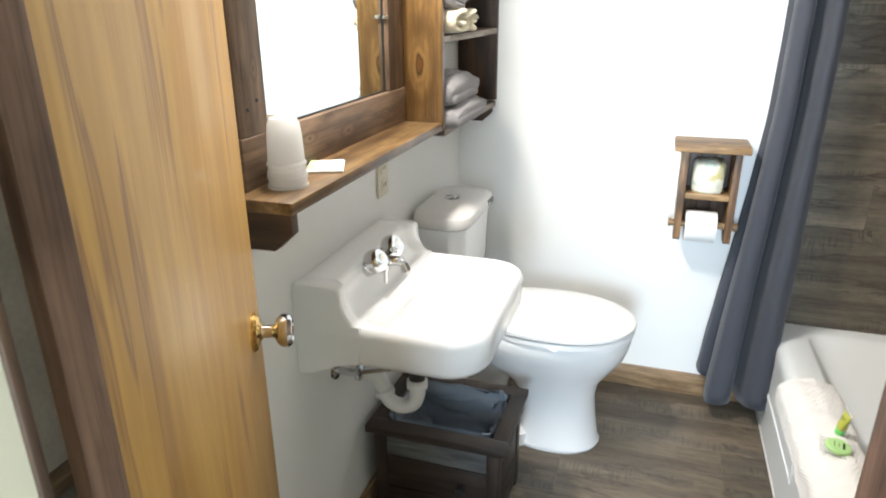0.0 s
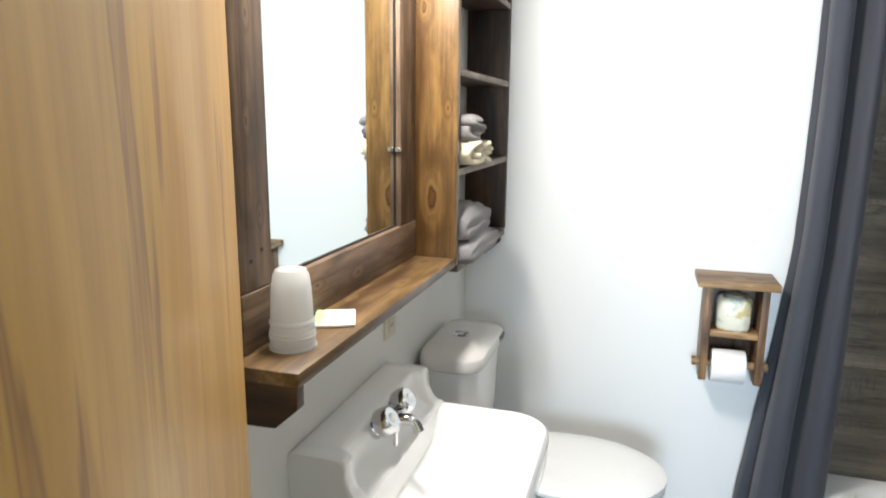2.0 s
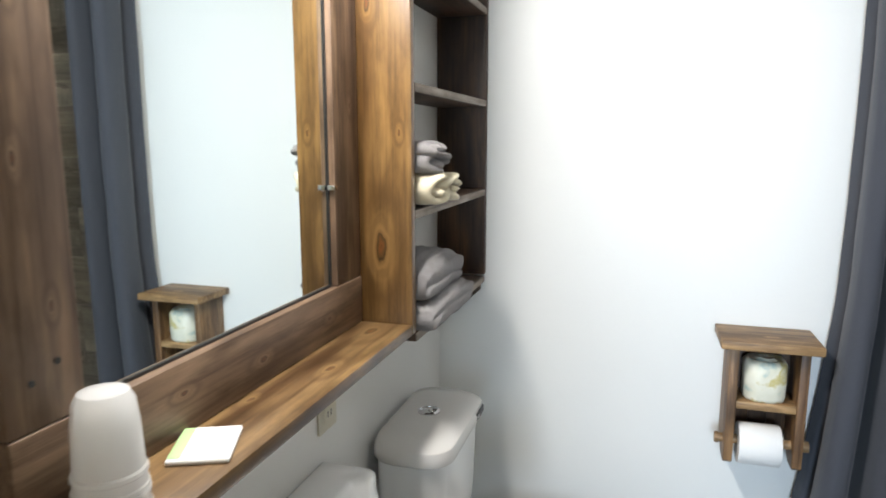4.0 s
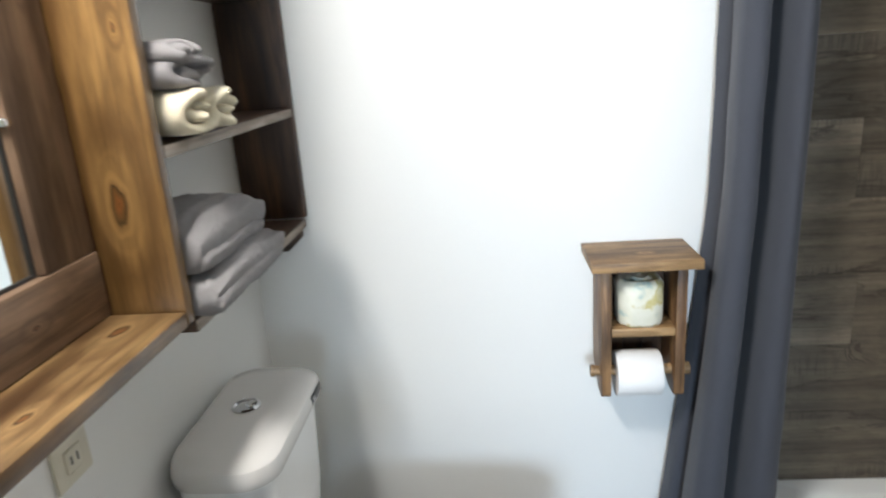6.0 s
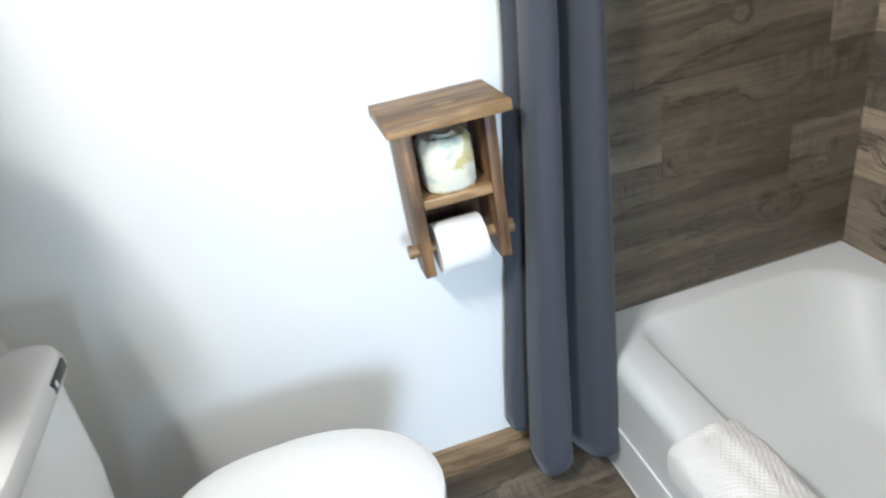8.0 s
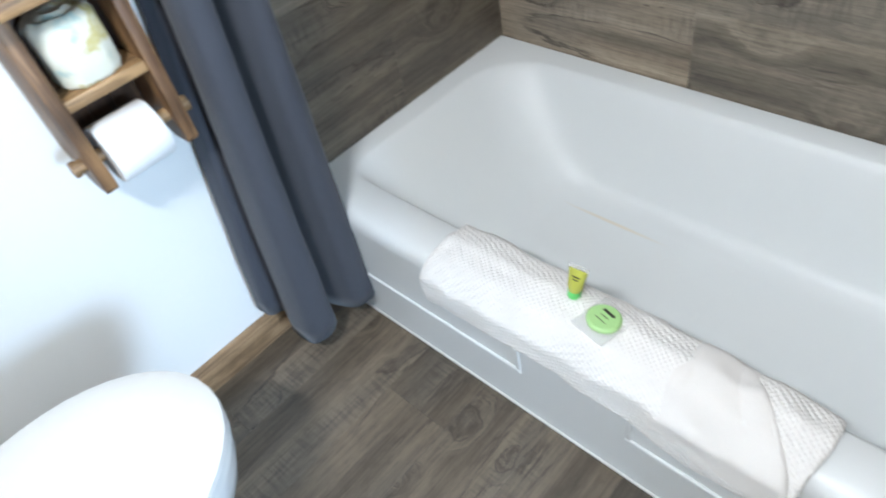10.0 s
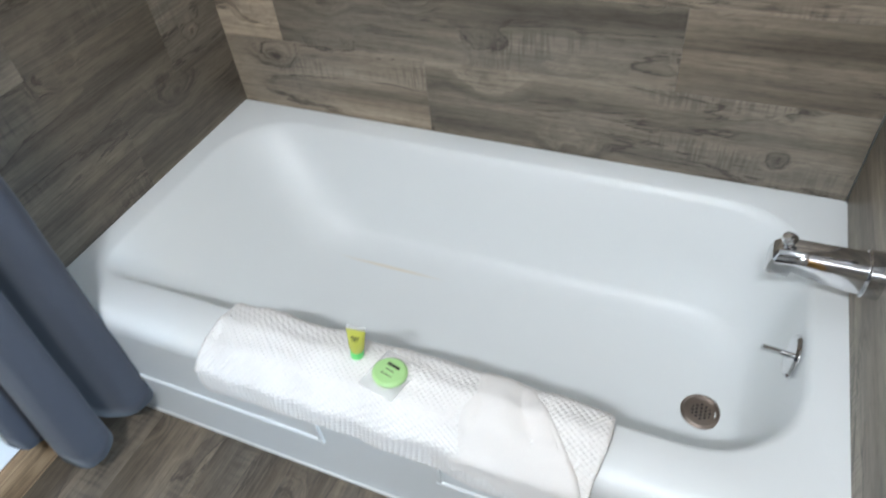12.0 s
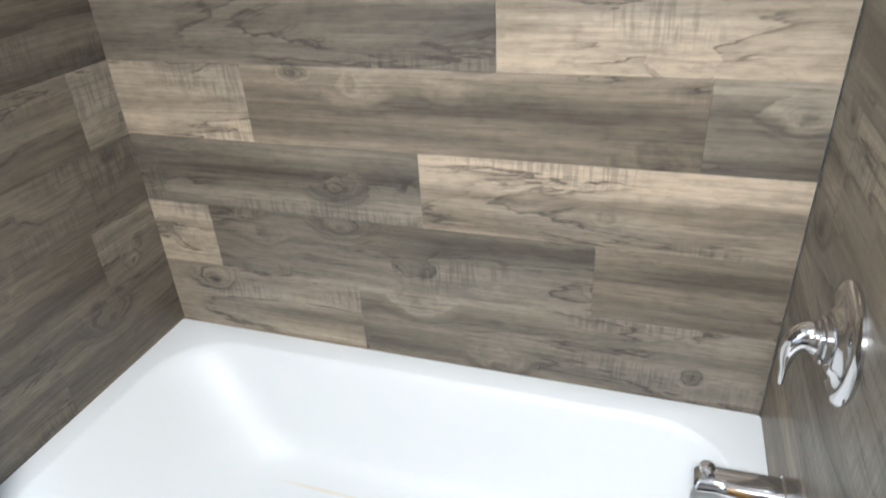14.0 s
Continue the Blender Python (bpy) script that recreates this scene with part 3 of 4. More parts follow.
for yy, zz in ((-1.405, 1.262), (-1.375, 1.275)):
    part("nail_hole", lathe([(0.0035, 0), (0.0035, 0.0012)], pose(0.034, yy, zz, 0, 90, 0), 10), M_dark, mirror)

ledge = thing("wall_ledge", "golden stained pine ledge under the mirror", "shelf")
part("board", bm_box(0.0, 0.143, -1.468, -0.652, 1.098, 1.121, 0.003), M_pine_y, ledge)
br = [(0.0, 1.0975), (0.136, 1.0975), (0.136, 1.062), (0.098, 1.028), (0.0, 1.025)]
part("bracket", prism(br, "y", -1.462, -1.440, 0.002), M_dark_x, ledge, "dark stained bracket with a cut corner")

unit = thing("shelf_unit", "open wooden wall shelf unit holding towels", "shelf")
part("side_board", bm_box(0.0, 0.143, -0.650, -0.628, 1.0985, 2.06, 0.003), M_pine, unit, "golden pine side board with a large knot")
part("side_board", bm_box(0.0, 0.143, -0.026, -0.002, 1.10, 2.06, 0.003), M_dark_z, unit, "dark walnut stained side board")
for z in (1.078, 1.330, 1.577, 1.822, 2.04):
    part("shelf", bm_box(0.0, 0.141, -0.6275, -0.0265, z, z + 0.019, 0.002), M_dark_y, unit)
    part("shelf_edge", bm_box(0.1412, 0.1436, -0.6275, -0.0265, z + 0.001, z + 0.018, 0.0008), M_shelf_edge, unit, "pale worn shelf front edge")
br2 = [(0.0, 1.0775), (0.132, 1.0775), (0.132, 1.055), (0.098, 1.024), (0.0, 1.024)]
part("bracket", prism(br2, "y", -0.040, -0.016, 0.002), M_dark_x, unit)
def folded_towel(name, y0, y1, z0, z1, x0, x1, material, label, lip=0.4, seed=0.0):
    """A folded terry towel: a domed fold with soft lengthwise ribs, and the thick lip of its front fold."""
    th = thing(name, label, "towel", "towels on the shelf unit")

    def roll(xa, xb, za, zb, ya, yb, dome, ribs):
        rings = []
        for k in range(61):
            u = k / 60
            end = 0.30 + 0.70 * math.sqrt(max(0.0, 1 - abs(2 * u - 1) ** 4))
            rise = 1 - dome * (2 * u - 0.9) ** 2
            ring = []
            for j in range(72):
                ang = 2 * math.pi * j / 72
                c, q = math.cos(ang), math.sin(ang)
                sx = math.copysign(abs(c) ** 0.6, c)
                sz = math.copysign(abs(q) ** 0.75, q)
                half = (zb - za) / 2 * (rise if q > 0 else 1.0)
                x = (xa + xb) / 2 + (xb - xa) / 2 * sx * (0.90 + 0.10 * end)
                z = (za + zb) / 2 + half * sz * (end if q > 0 else 1.0)
                if q > 0:
                    bend = 0.5 * noise.noise(Vector((u * 3, seed, 0)))
                    z += 0.0022 * math.sin(sx * ribs * 2.0 + 2.2 * u + bend * 3) * min(1, q * 3)
                ring.append((x, ya + (yb - ya) * u, max(z, za)))
            rings.append(ring)
        bm = loft(rings)
        for v in bm.verts:
            n = noise.noise_vector(v.co * 16 + Vector((seed, 0, 0))) * 0.0028 + noise.noise_vector(v.co * 95) * 0.0016 + noise.noise_vector(v.co * 210) * 0.0016
            v.co += Vector((n.x, n.y, abs(n.z) if v.co.z < za + 0.004 else n.z))
        return bm
    part("fold", roll(x0, x1 - 0.003, z0, z1, y0, y1, 0.45, 9.0), material, th)
    part("fold", roll(x1 - 0.085, x1, z0, z0 + (z1 - z0) * lip, y0 + 0.004, y1 - 0.035, 0.15, 5.0), material, th)
    return th


folded_towel("folded_towel", -0.618, -0.290, 1.0975, 1.168, 0.012, 0.186, M_towel_grey, "grey terry bath towel folded on the bottom shelf", 0.62, 1.0)
folded_towel("folded_towel", -0.615, -0.330, 1.160, 1.246, 0.010, 0.170, M_towel_grey, "grey terry towel folded on top of another", 0.46, 4.0)


def rolled_cloth(name, y0, y1, z0, r, x0, material, label, seed):
    """A loosely rolled washcloth: a spiral sheet along x, seen end-on, with thickness."""
    th = thing(name, label, "washcloth", "rolled washcloths")
    bm = bmesh.new()
    cols = []
    for i in range(70):
        u = i / 69
        ang = u * 2 * math.pi * 2.2 + seed
        rr = r * (0.06 + 0.94 * u)
        col = []
        for k in range(9):
            v = k / 8
            x = x0 + (0.165 + 0.012 * math.sin(ang * 1.7 + seed)) * v
            wob = 1 + 0.08 * math.sin(v * 7 + ang)
            col.append(bm.verts.new((x, (y0 + y1) / 2 + (y1 - y0) / 2 * rr / r * math.cos(ang) * wob, z0 + r + rr * math.sin(ang) * 0.94)))
        cols.append(col)
    for a, b in zip(cols, cols[1:]):
        for k in range(8):
            bm.faces.new((a[k], a[k + 1], b[k + 1], b[k]))
    roughen(bm, 0.004, 30.0, seed)
    ob = part("cloth", bm, material, th)
    s = ob.modifiers.new("thick", "SOLIDIFY")
    s.thickness, s.offset = 0.0145, 0
    sub = ob.modifiers.new("soft", "SUBSURF")
    sub.levels = sub.render_levels = 1
    return th


rolled_cloth("washcloth", -0.618, -0.525, 1.352, 0.039, 0.015, M_towel_cream, "cream terry washcloth rolled on the shelf", 0.4)
rolled_cloth("washcloth", -0.535, -0.455, 1.352, 0.032, 0.022, M_towel_cream, "cream terry washcloth rolled on the shelf", 2.0)
rolled_cloth("washcloth", -0.618, -0.490, 1.422, 0.020, 0.012, M_towel_grey, "grey terry washcloth rolled on top of cream ones", 3.3)
rolled_cloth("washcloth", -0.616, -0.540, 1.455, 0.013, 0.010, M_towel_grey, "small grey terry washcloth on top of the stack", 5.0)

# ---- things on the ledge ----
for dz, sc in ((0.0, 1.0), (0.017, 0.985)):
    cup = thing("plastic_cup", "frosted clear plastic cup standing upside down", "cup", "stacked cups on the ledge")
    prof = [(0.037, 0.0), (0.0375, 0.004), (0.0355, 0.006), (0.0345, 0.022), (0.0365, 0.024), (0.036, 0.028), (0.0338, 0.030), (0.0318, 0.075), (0.0290, 0.098), (0.024, 0.108), (0.012, 0.111), (0.0, 0.110),
            (0.0, 0.108), (0.023, 0.1055), (0.0262, 0.097), (0.032, 0.03), (0.0335, 0.006), (0.0355, 0.0)]
    part("shell", lathe([(r * sc, z) for r, z in prof], pose(0.079, -1.368, 1.1214 + dz), 32), M_cup, cup)
pad = thing("paper_packet", "small white and pale green paper packet", "packet")
bm = bm_box(-0.036, 0.036, -0.045, 0.045, 0, 0.007, 0.003)
bmesh.ops.transform(bm, matrix=pose(0.082, -1.225, 1.1213, 0, 0, 24), verts=bm.verts)
part("wrapper", bm, M_paper, pad)
bm = bm_box(-0.034, -0.020, -0.040, 0.040, 0.0072, 0.0080, 0.0003)
bmesh.ops.transform(bm, matrix=pose(0.082, -1.225, 1.1213, 0, 0, 24), verts=bm.verts)
part("label", bm, M_green_soap, pad, "pale green printed label")

outlet = thing("wall_outlet", "ivory wall outlet plate under the ledge", "outlet")
part("plate", bm_box(0.0, 0.006, -0.795, -0.722, 0.928, 1.045, 0.002), M_outlet, outlet)
for zz in (0.962, 1.010):
    socket = part("socket", bm_box(0.006, 0.0085, -0.776, -0.741, zz - 0.016, zz + 0.016, 0.002), M_outlet, outlet)
    for yy in (-0.765, -0.752):
        part("slot", bm_box(0.0085, 0.0090, yy - 0.0015, yy + 0.0015, zz - 0.006, zz + 0.006, 0), M_dark, socket)

# ---- sink ----
sink = thing("sink", "white porcelain wall-hung sink with a raised back", "sink")
rim = 0.787
outer = lambda i, z, r: rrect(-0.105, 0.428 - i, -1.268 + i, -0.782 - i, r, z, 8)
rings = [outer(0.12, 0.668, 0.05), outer(0.05, 0.676, 0.07), outer(0.016, 0.690, 0.085), outer(0.004, 0.708, 0.09), outer(0.0, 0.765, 0.092), outer(0.002, 0.780, 0.092), outer(0.008, rim, 0.09)]
inner = lambda i, z, r: rrect(0.132 + i * 0.6, 0.408 - i, -1.246 + i, -0.804 - i, r, z, 8)
rings += [inner(0.0, rim - 0.001, 0.075), inner(0.006, rim - 0.008, 0.075), inner(0.016, rim - 0.03, 0.08), inner(0.035, rim - 0.07, 0.09), inner(0.075, rim - 0.090, 0.08), inner(0.115, rim - 0.096, 0.06)]
part("basin", loft(rings), M_porcelain, sink)


def splash(w):
    """The raised back in section; w is 0 at the middle and 1 in the thicker ends."""
    lip = 0.090 + 0.026 * w
    face = [(lip + (0.064 - 0.026 * w) * (1 - math.cos(radians(q))), 0.850 - 0.0615 * math.sin(radians(q))) for q in range(0, 91, 10)]
    return [(0.001, 0.655), (0.001, 0.866), (0.003, 0.871), (0.008, 0.874), (lip - 0.022, 0.874), (lip - 0.010, 0.8725), (lip - 0.003, 0.868), (lip, 0.860)] + face + [(0.156, 0.74), (0.15, 0.70), (0.10, 0.688), (0.03, 0.658)]


stations = [(-1.2672, 1.0, 0.006), (-1.2660, 1.0, 0.002), (-1.2630, 1.0, 0.0), (-1.236, 1.0, 0.0)]
stations += [(-1.236 + 0.022 * q / 8, 0.5 + 0.5 * math.cos(math.pi * q / 8), 0.0) for q in range(1, 9)]
stations += [(-2.05 - y, w, inset) for y, w, inset in reversed(stations)]
sections = []
for y, w, inset in stations:
    sections.append([(max(x - inset, 0.001) if z > 0.79 else x, y, z - (inset if z > 0.79 else 0)) for x, z in splash(w)])
part("backsplash", loft(sections), M_porcelain, sink)
faucet = thing("faucet", "chrome two-handled sink faucet", "faucet")
tilt = 52
part("body", tube_bm([(0.105, -1.105, 0.850), (0.116, -1.055, 0.853), (0.105, -0.995, 0.850)], 0.015), M_chrome, faucet)
for yy in (-1.105, -1.005):
    k = pose(0.106, yy, 0.860, 0, tilt, 0)
    knob = part("handle", lathe([(0.014, -0.004), (0.018, 0.004), (0.014, 0.010), (0.027, 0.014), (0.030, 0.024), (0.028, 0.040), (0.022, 0.048), (0.0, 0.049)], k, 10), M_chrome, faucet, "faceted chrome tap handle")
    part("cap", lathe([(0.010, 0.0485), (0.009, 0.051), (0.0, 0.0512)], k, 14), M_white_plastic, knob)
part("spout", tube_bm([(0.110, -1.055, 0.853), (0.150, -1.048, 0.860), (0.170, -1.044, 0.854), (0.178, -1.043, 0.836)], 0.011, 12, [0.015, 0.012, 0.011, 0.0125]), M_chrome, faucet)
part("pop_up", lathe([(0.005, 0.0), (0.005, 0.03), (0.010, 0.034), (0.010, 0.045), (0.0, 0.048)], pose(0.140, -1.078, 0.815), 12), M_chrome, faucet)
trap = thing("sink_trap", "white plastic drain trap under the sink", "pipe")
part("tailpiece", lathe([(0.021, 0.0), (0.021, 0.030), (0.030, 0.032), (0.030, 0.075), (0.040, 0.077), (0.040, 0.138)], pose(0.195, -1.03, 0.532)), M_dark, trap, "black drain collar")
part("nut", lathe([(0.026, 0.0), (0.028, 0.004), (0.028, 0.020), (0.023, 0.026)], pose(0.195, -1.03, 0.508), 10), M_white_plastic, trap)
part("bend", tube_bm([(0.195, -1.03, 0.525), (0.195, -1.03, 0.49), (0.183, -1.03, 0.458), (0.150, -1.03, 0.444), (0.117, -1.03, 0.455), (0.100, -1.03, 0.492), (0.085, -1.03, 0.522), (0.06, -1.03, 0.530), (0.002, -1.03, 0.532)], 0.020, 14), M_white_plastic, trap)
part("nut", lathe([(0.025, 0.0), (0.027, 0.003), (0.027, 0.016), (0.023, 0.020)], pose(0.107, -1.03, 0.468, 0, -20, 0), 10), M_white_plastic, trap)
valve = thing("stop_valve", "chrome water stop valve on the wall", "valve")
part("flange", lathe([(0.026, 0), (0.024, 0.006), (0.010, 0.010)], pose(0.001, -1.10, 0.565, 0, 90, 0)), M_chrome, valve)
part("body", tube_bm([(0.004, -1.10, 0.565), (0.035, -1.10, 0.565), (0.062, -1.10, 0.566)], 0.010), M_chrome, valve)
part("handle", lathe([(0.008, 0), (0.021, 0.004), (0.021, 0.014), (0.006, 0.018)], pose(0.055, -1.095, 0.566, 0, 90, 0), 8), M_chrome, valve)
part("supply_line", tube_bm([(0.055, -1.10, 0.566), (0.10, -1.09, 0.573), (0.16, -1.06, 0.582), (0.17, -1.05, 0.64)], 0.005, 8), M_drain, valve)

# ---- toilet ----
toilet = thing("toilet", "white porcelain toilet with its lid closed", "toilet")
CY = -0.415


def egg(x0, x1, half, z, n=40, blunt=0.5):
    """An elongated oval: squarer at the back (x0), rounder at the tip (x1)."""
    pts = []
    xm = x0 + (x1 - x0) * blunt
    for i in range(n):
        a = 2 * math.pi * i / n
        c, s = math.cos(a), math.sin(a)
        if c >= 0:
            pts.append((xm + (x1 - xm) * c, CY + half * s, z))
        else:
            pts.append((xm + (xm - x0) * math.copysign(abs(c) ** 0.65, c), CY + half * math.copysign(abs(s) ** 0.75, s), z))
    return pts


part("bowl", loft([egg(0.34, 0.630, 0.112, 0.0), egg(0.34, 0.634, 0.114, 0.010), egg(0.35, 0.626, 0.108, 0.022), egg(0.365, 0.612, 0.104, 0.12), egg(0.355, 0.606, 0.103, 0.19), egg(0.31, 0.618, 0.112, 0.245), egg(0.24, 0.655, 0.140, 0.295),
                   egg(0.19, 0.688, 0.164, 0.342), egg(0.19, 0.704, 0.178, 0.388), egg(0.19, 0.709, 0.182, 0.420), egg(0.20, 0.700, 0.178, 0.430)]), M_porcelain, toilet)
part("seat", loft([egg(0.25, 0.694, 0.170, 0.4307), egg(0.237, 0.708, 0.182, 0.4330), egg(0.23, 0.714, 0.187, 0.4351), egg(0.23, 0.714, 0.187, 0.4470), egg(0.235, 0.710, 0.184, 0.4514)]), M_white_plastic, toilet)
part("lid", loft([egg(0.245, 0.696, 0.172, 0.4541), egg(0.234, 0.711, 0.185, 0.4560), egg(0.228, 0.717, 0.190, 0.4590), egg(0.228, 0.716, 0.189, 0.4687), egg(0.24, 0.702, 0.178, 0.4758), egg(0.28, 0.64, 0.12, 0.4790)]), M_white_plastic, toilet)
tk = lambda i, z, r: rrect(0.018 + i * 0.3, 0.196 - i, CY - 0.185 + i, CY + 0.180 - i, r, z, 6)
part("tank", loft([tk(0.045, 0.385, 0.05), tk(0.032, 0.41, 0.05), tk(0.014, 0.60, 0.05), tk(0.008, 0.785, 0.05)]), M_porcelain, toilet)
part("tank_lid", loft([tk(0.002, 0.782, 0.055), tk(-0.006, 0.788, 0.06), tk(-0.009, 0.803, 0.062), tk(-0.004, 0.820, 0.06), tk(0.010, 0.830, 0.055), tk(0.05, 0.835, 0.04)]), M_lid, toilet, "pale beige glossy tank lid")
button = part("flush_button", lathe([(0.027, 0), (0.027, 0.004), (0.022, 0.006), (0.0215, 0.003), (0.0, 0.004)], pose(0.100, CY, 0.8342)), M_chrome, toilet, "round chrome dual flush button")
part("button_half", lathe([(0.010, 0), (0.009, 0.003), (0.0, 0.004)], pose(0.108, CY + 0.004, 0.838), 14), M_chrome, button)
badge = part("badge", bm_box(0.1985, 0.2055, CY + 0.065, CY + 0.135, 0.795, 0.813, 0.002), M_dark, toilet, "small dark maker's badge")
part("badge_mark", bm_box(0.2056, 0.2064, CY + 0.072, CY + 0.082, 0.799, 0.809, 0.0005), M_chrome, badge)
for dy in (-0.07, 0.07):
    part("lid_hinge", bm_box(0.205, 0.25, CY + dy - 0.018, CY + dy + 0.018, 0.430, 0.466, 0.008, 3), M_white_plastic, toilet)
part("bolt_cap", lathe([(0.014, 0), (0.013, 0.012), (0.006, 0.018)], pose(0.36, CY - 0.128, 0.0), 12), M_white_plastic, toilet)
part("foot", loft([rrect(0.10, 0.40, CY - 0.118, CY + 0.118, 0.05, 0.0), rrect(0.10, 0.40, CY - 0.116, CY + 0.116, 0.05, 0.045), rrect(0.12, 0.38, CY - 0.09, CY + 0.09, 0.05, 0.06)]), M_porcelain, toilet)
part("trapway", loft([rrect(0.10, 0.30, CY - 0.075, CY + 0.075, 0.05, 0.05), rrect(0.09, 0.30, CY - 0.072, CY + 0.072, 0.05, 0.16), rrect(0.07, 0.33, CY - 0.085, CY + 0.085, 0.05, 0.27), rrect(0.05, 0.34, CY - 0.15, CY + 0.15, 0.05, 0.385)]), M_porcelain, toilet)

# ---- wooden waste bin ----
wbin = thing("waste_bin", "dark stained wooden waste box with a clear liner", "waste bin")
bx0, bx1, by0, by1, bz = 0.022, 0.424, -0.995, -0.675, 0.33
for a, b, c, d in ((bx0, bx1, by0, by0 + 0.05), (bx0, bx1, by1 - 0.045, by1)):
    part("rim_board", bm_box(a, b, c, d, bz - 0.022, bz, 0.003), M_bin_x, wbin)
for a, b in ((bx0, bx0 + 0.05), (bx1 - 0.045, bx1)):
    part("rim_board", bm_box(a, b, by0 + 0.0505, by1 - 0.0455, bz - 0.022, bz, 0.003), M_bin_y, wbin)
for xx in (bx0 + 0.02, bx1 - 0.055):
    for yy in (by0 + 0.015, by1 - 0.05):
        part("post", bm_box(xx, xx + 0.035, yy, yy + 0.035, 0, bz - 0.0225, 0.002), M_bin_z, wbin)
for k, (z0, z1, mm) in enumerate(((0.232, 0.302, M_grey_slat), (0.125, 0.228, M_bin_x), (0.015, 0.121, M_bin_x))):
    part("slat", bm_box(bx0 + 0.0555, bx1 - 0.0555, by0 + 0.020, by0 + 0.036, z0, z1, 0.002), mm, wbin, "weathered grey board" if k == 0 else "")
    part("slat", bm_box(bx1 - 0.040, bx1 - 0.024, by0 + 0.0505, by1 - 0.0505, z0, z1, 0.002), M_bin_y, wbin)
    part("slat", bm_box(bx0 + 0.024, bx0 + 0.040, by0 + 0.0505, by1 - 0.0505, z0, z1, 0.002), M_bin_y, wbin)
    part("slat", bm_box(bx0 + 0.0555, bx1 - 0.0555, by1 - 0.036, by1 - 0.020, z0, z1, 0.002), M_bin_x, wbin)
part("bottom", bm_box(bx0 + 0.045, bx1 - 0.045, by0 + 0.04, by1 - 0.04, 0.02, 0.03, 0), M_bin_x, wbin)
part("pull", lathe([(0.008, 0), (0.008, 0.012), (0.014, 0.016), (0.012, 0.024), (0, 0.026)], pose(0.30, by0 + 0.020, 0.17, 90, 0, 0), 12), M_dark, wbin)
liner = thing("bin_liner", "clear crumpled plastic liner in the waste box", "bin liner")
rings = [rrect(bx0 + 0.056, bx1 - 0.051, by0 + 0.056, by1 - 0.051, 0.02, bz + 0.004)]
for k in range(7):
    u = k / 6
    rings.append(rrect(bx0 + 0.058 + 0.03 * u, bx1 - 0.053 - 0.03 * u, by0 + 0.058 + 0.02 * u, by1 - 0.053 - 0.02 * u, 0.03, bz - 0.005 - 0.26 * u))
bm = loft(rings, False, True)
bmesh.ops.subdivide_edges(bm, edges=bm.edges[:], cuts=3, use_grid_fill=True)
for v in bm.verts:
    if v.co.z < bz - 0.001:
        v.co += noise.noise_vector(v.co * 18) * 0.022 + noise.noise_vector(v.co * 50) * 0.018
part("film", bm, M_bag_film, liner)

# ---- paper holder ----
holder = thing("toilet_paper_holder", "small stained wooden wall cabinet for toilet paper", "paper holder")
bm = bm_box(0.776, 1.006, -0.166, -0.002, 0.978, 1.000, 0.003)
part("top", bm, M_holder_x, holder)
SB = [(-0.125, 0.9775), (-0.002, 0.9775), (-0.002, 0.72), (-0.03, 0.69), (-0.070, 0.664), (-0.118, 0.664), (-0.125, 0.672)]
for xx in (0.803, 0.964):
    part("side", prism(SB, "x", xx, xx + 0.022, 0.002), M_holder_z, holder)
part("shelf", bm_box(0.8255, 0.9635, -0.122, -0.014, 0.812, 0.832, 0.002), M_holder_x, holder)
for k in range(3):
    part("back_slat", bm_box(0.8255 + k * 0.046, 0.8255 + k * 0.046 + 0.0455, -0.013, -0.002, 0.70, 0.9775, 0.001), M_dark_z, holder, "dark stained back slat")
part("dowel", lathe([(0.0135, 0), (0.0145, 0.003), (0.0145, 0.010), (0.012, 0.011), (0.012, 0.208), (0.0145, 0.209), (0.0145, 0.222)], pose(0.783, -0.088, 0.716, 0, 90, 0), 16), M_holder_x, holder)
roll = thing("toilet_paper_roll", "white toilet paper roll on the wooden dowel", "toilet paper")
part("paper", lathe([(0.020, 0.0), (0.051, 0.0), (0.053, 0.003), (0.053, 0.097), (0.051, 0.1), (0.020, 0.1)], pose(0.838, -0.090, 0.710, 0, 90, 0), 40), M_paper, roll)
part("core", lathe([(0.0195, 0.001), (0.0195, 0.099), (0.0175, 0.099), (0.0175, 0.001)], pose(0.838, -0.090, 0.710, 0, 90, 0), 24), M_holder_x, roll, "brown cardboard core")
spare = thing("toilet_paper_roll", "spare toilet paper roll in printed wrapping", "toilet paper")
bm = loft([rrect(0.848, 0.938, -0.116, -0.030, 0.030, 0.8325), rrect(0.843, 0.943, -0.121, -0.025, 0.036, 0.842), rrect(0.842, 0.944, -0.122, -0.024, 0.036, 0.925), rrect(0.850, 0.936, -0.114, -0.032, 0.030, 0.938), rrect(0.868, 0.918, -0.096, -0.05, 0.02, 0.934)])
bmesh.ops.subdivide_edges(bm, edges=bm.edges[:], cuts=1, use_grid_fill=True)
roughen(bm, 0.003, 55.0)
part("wrapper", bm, M_wrap, spare, "cream and yellow-green printed paper")
bm = loft([rrect(0.862, 0.924, -0.104, -0.044, 0.028, 0.9335), rrect(0.874, 0.912, -0.094, -0.054, 0.018, 0.941), rrect(0.884, 0.902, -0.084, -0.064, 0.008, 0.938)])
roughen(bm, 0.002, 90.0)
part("twisted_end", bm, M_wrap, spare, "tucked paper end of the wrapping")

# ---- bath tub ----
tub = thing("bathtub", "white enamelled built-in bathtub", "bathtub")
X0, X1, Y0, Y1, RIM = 1.178, 1.938, -1.502, -0.004, 0.350


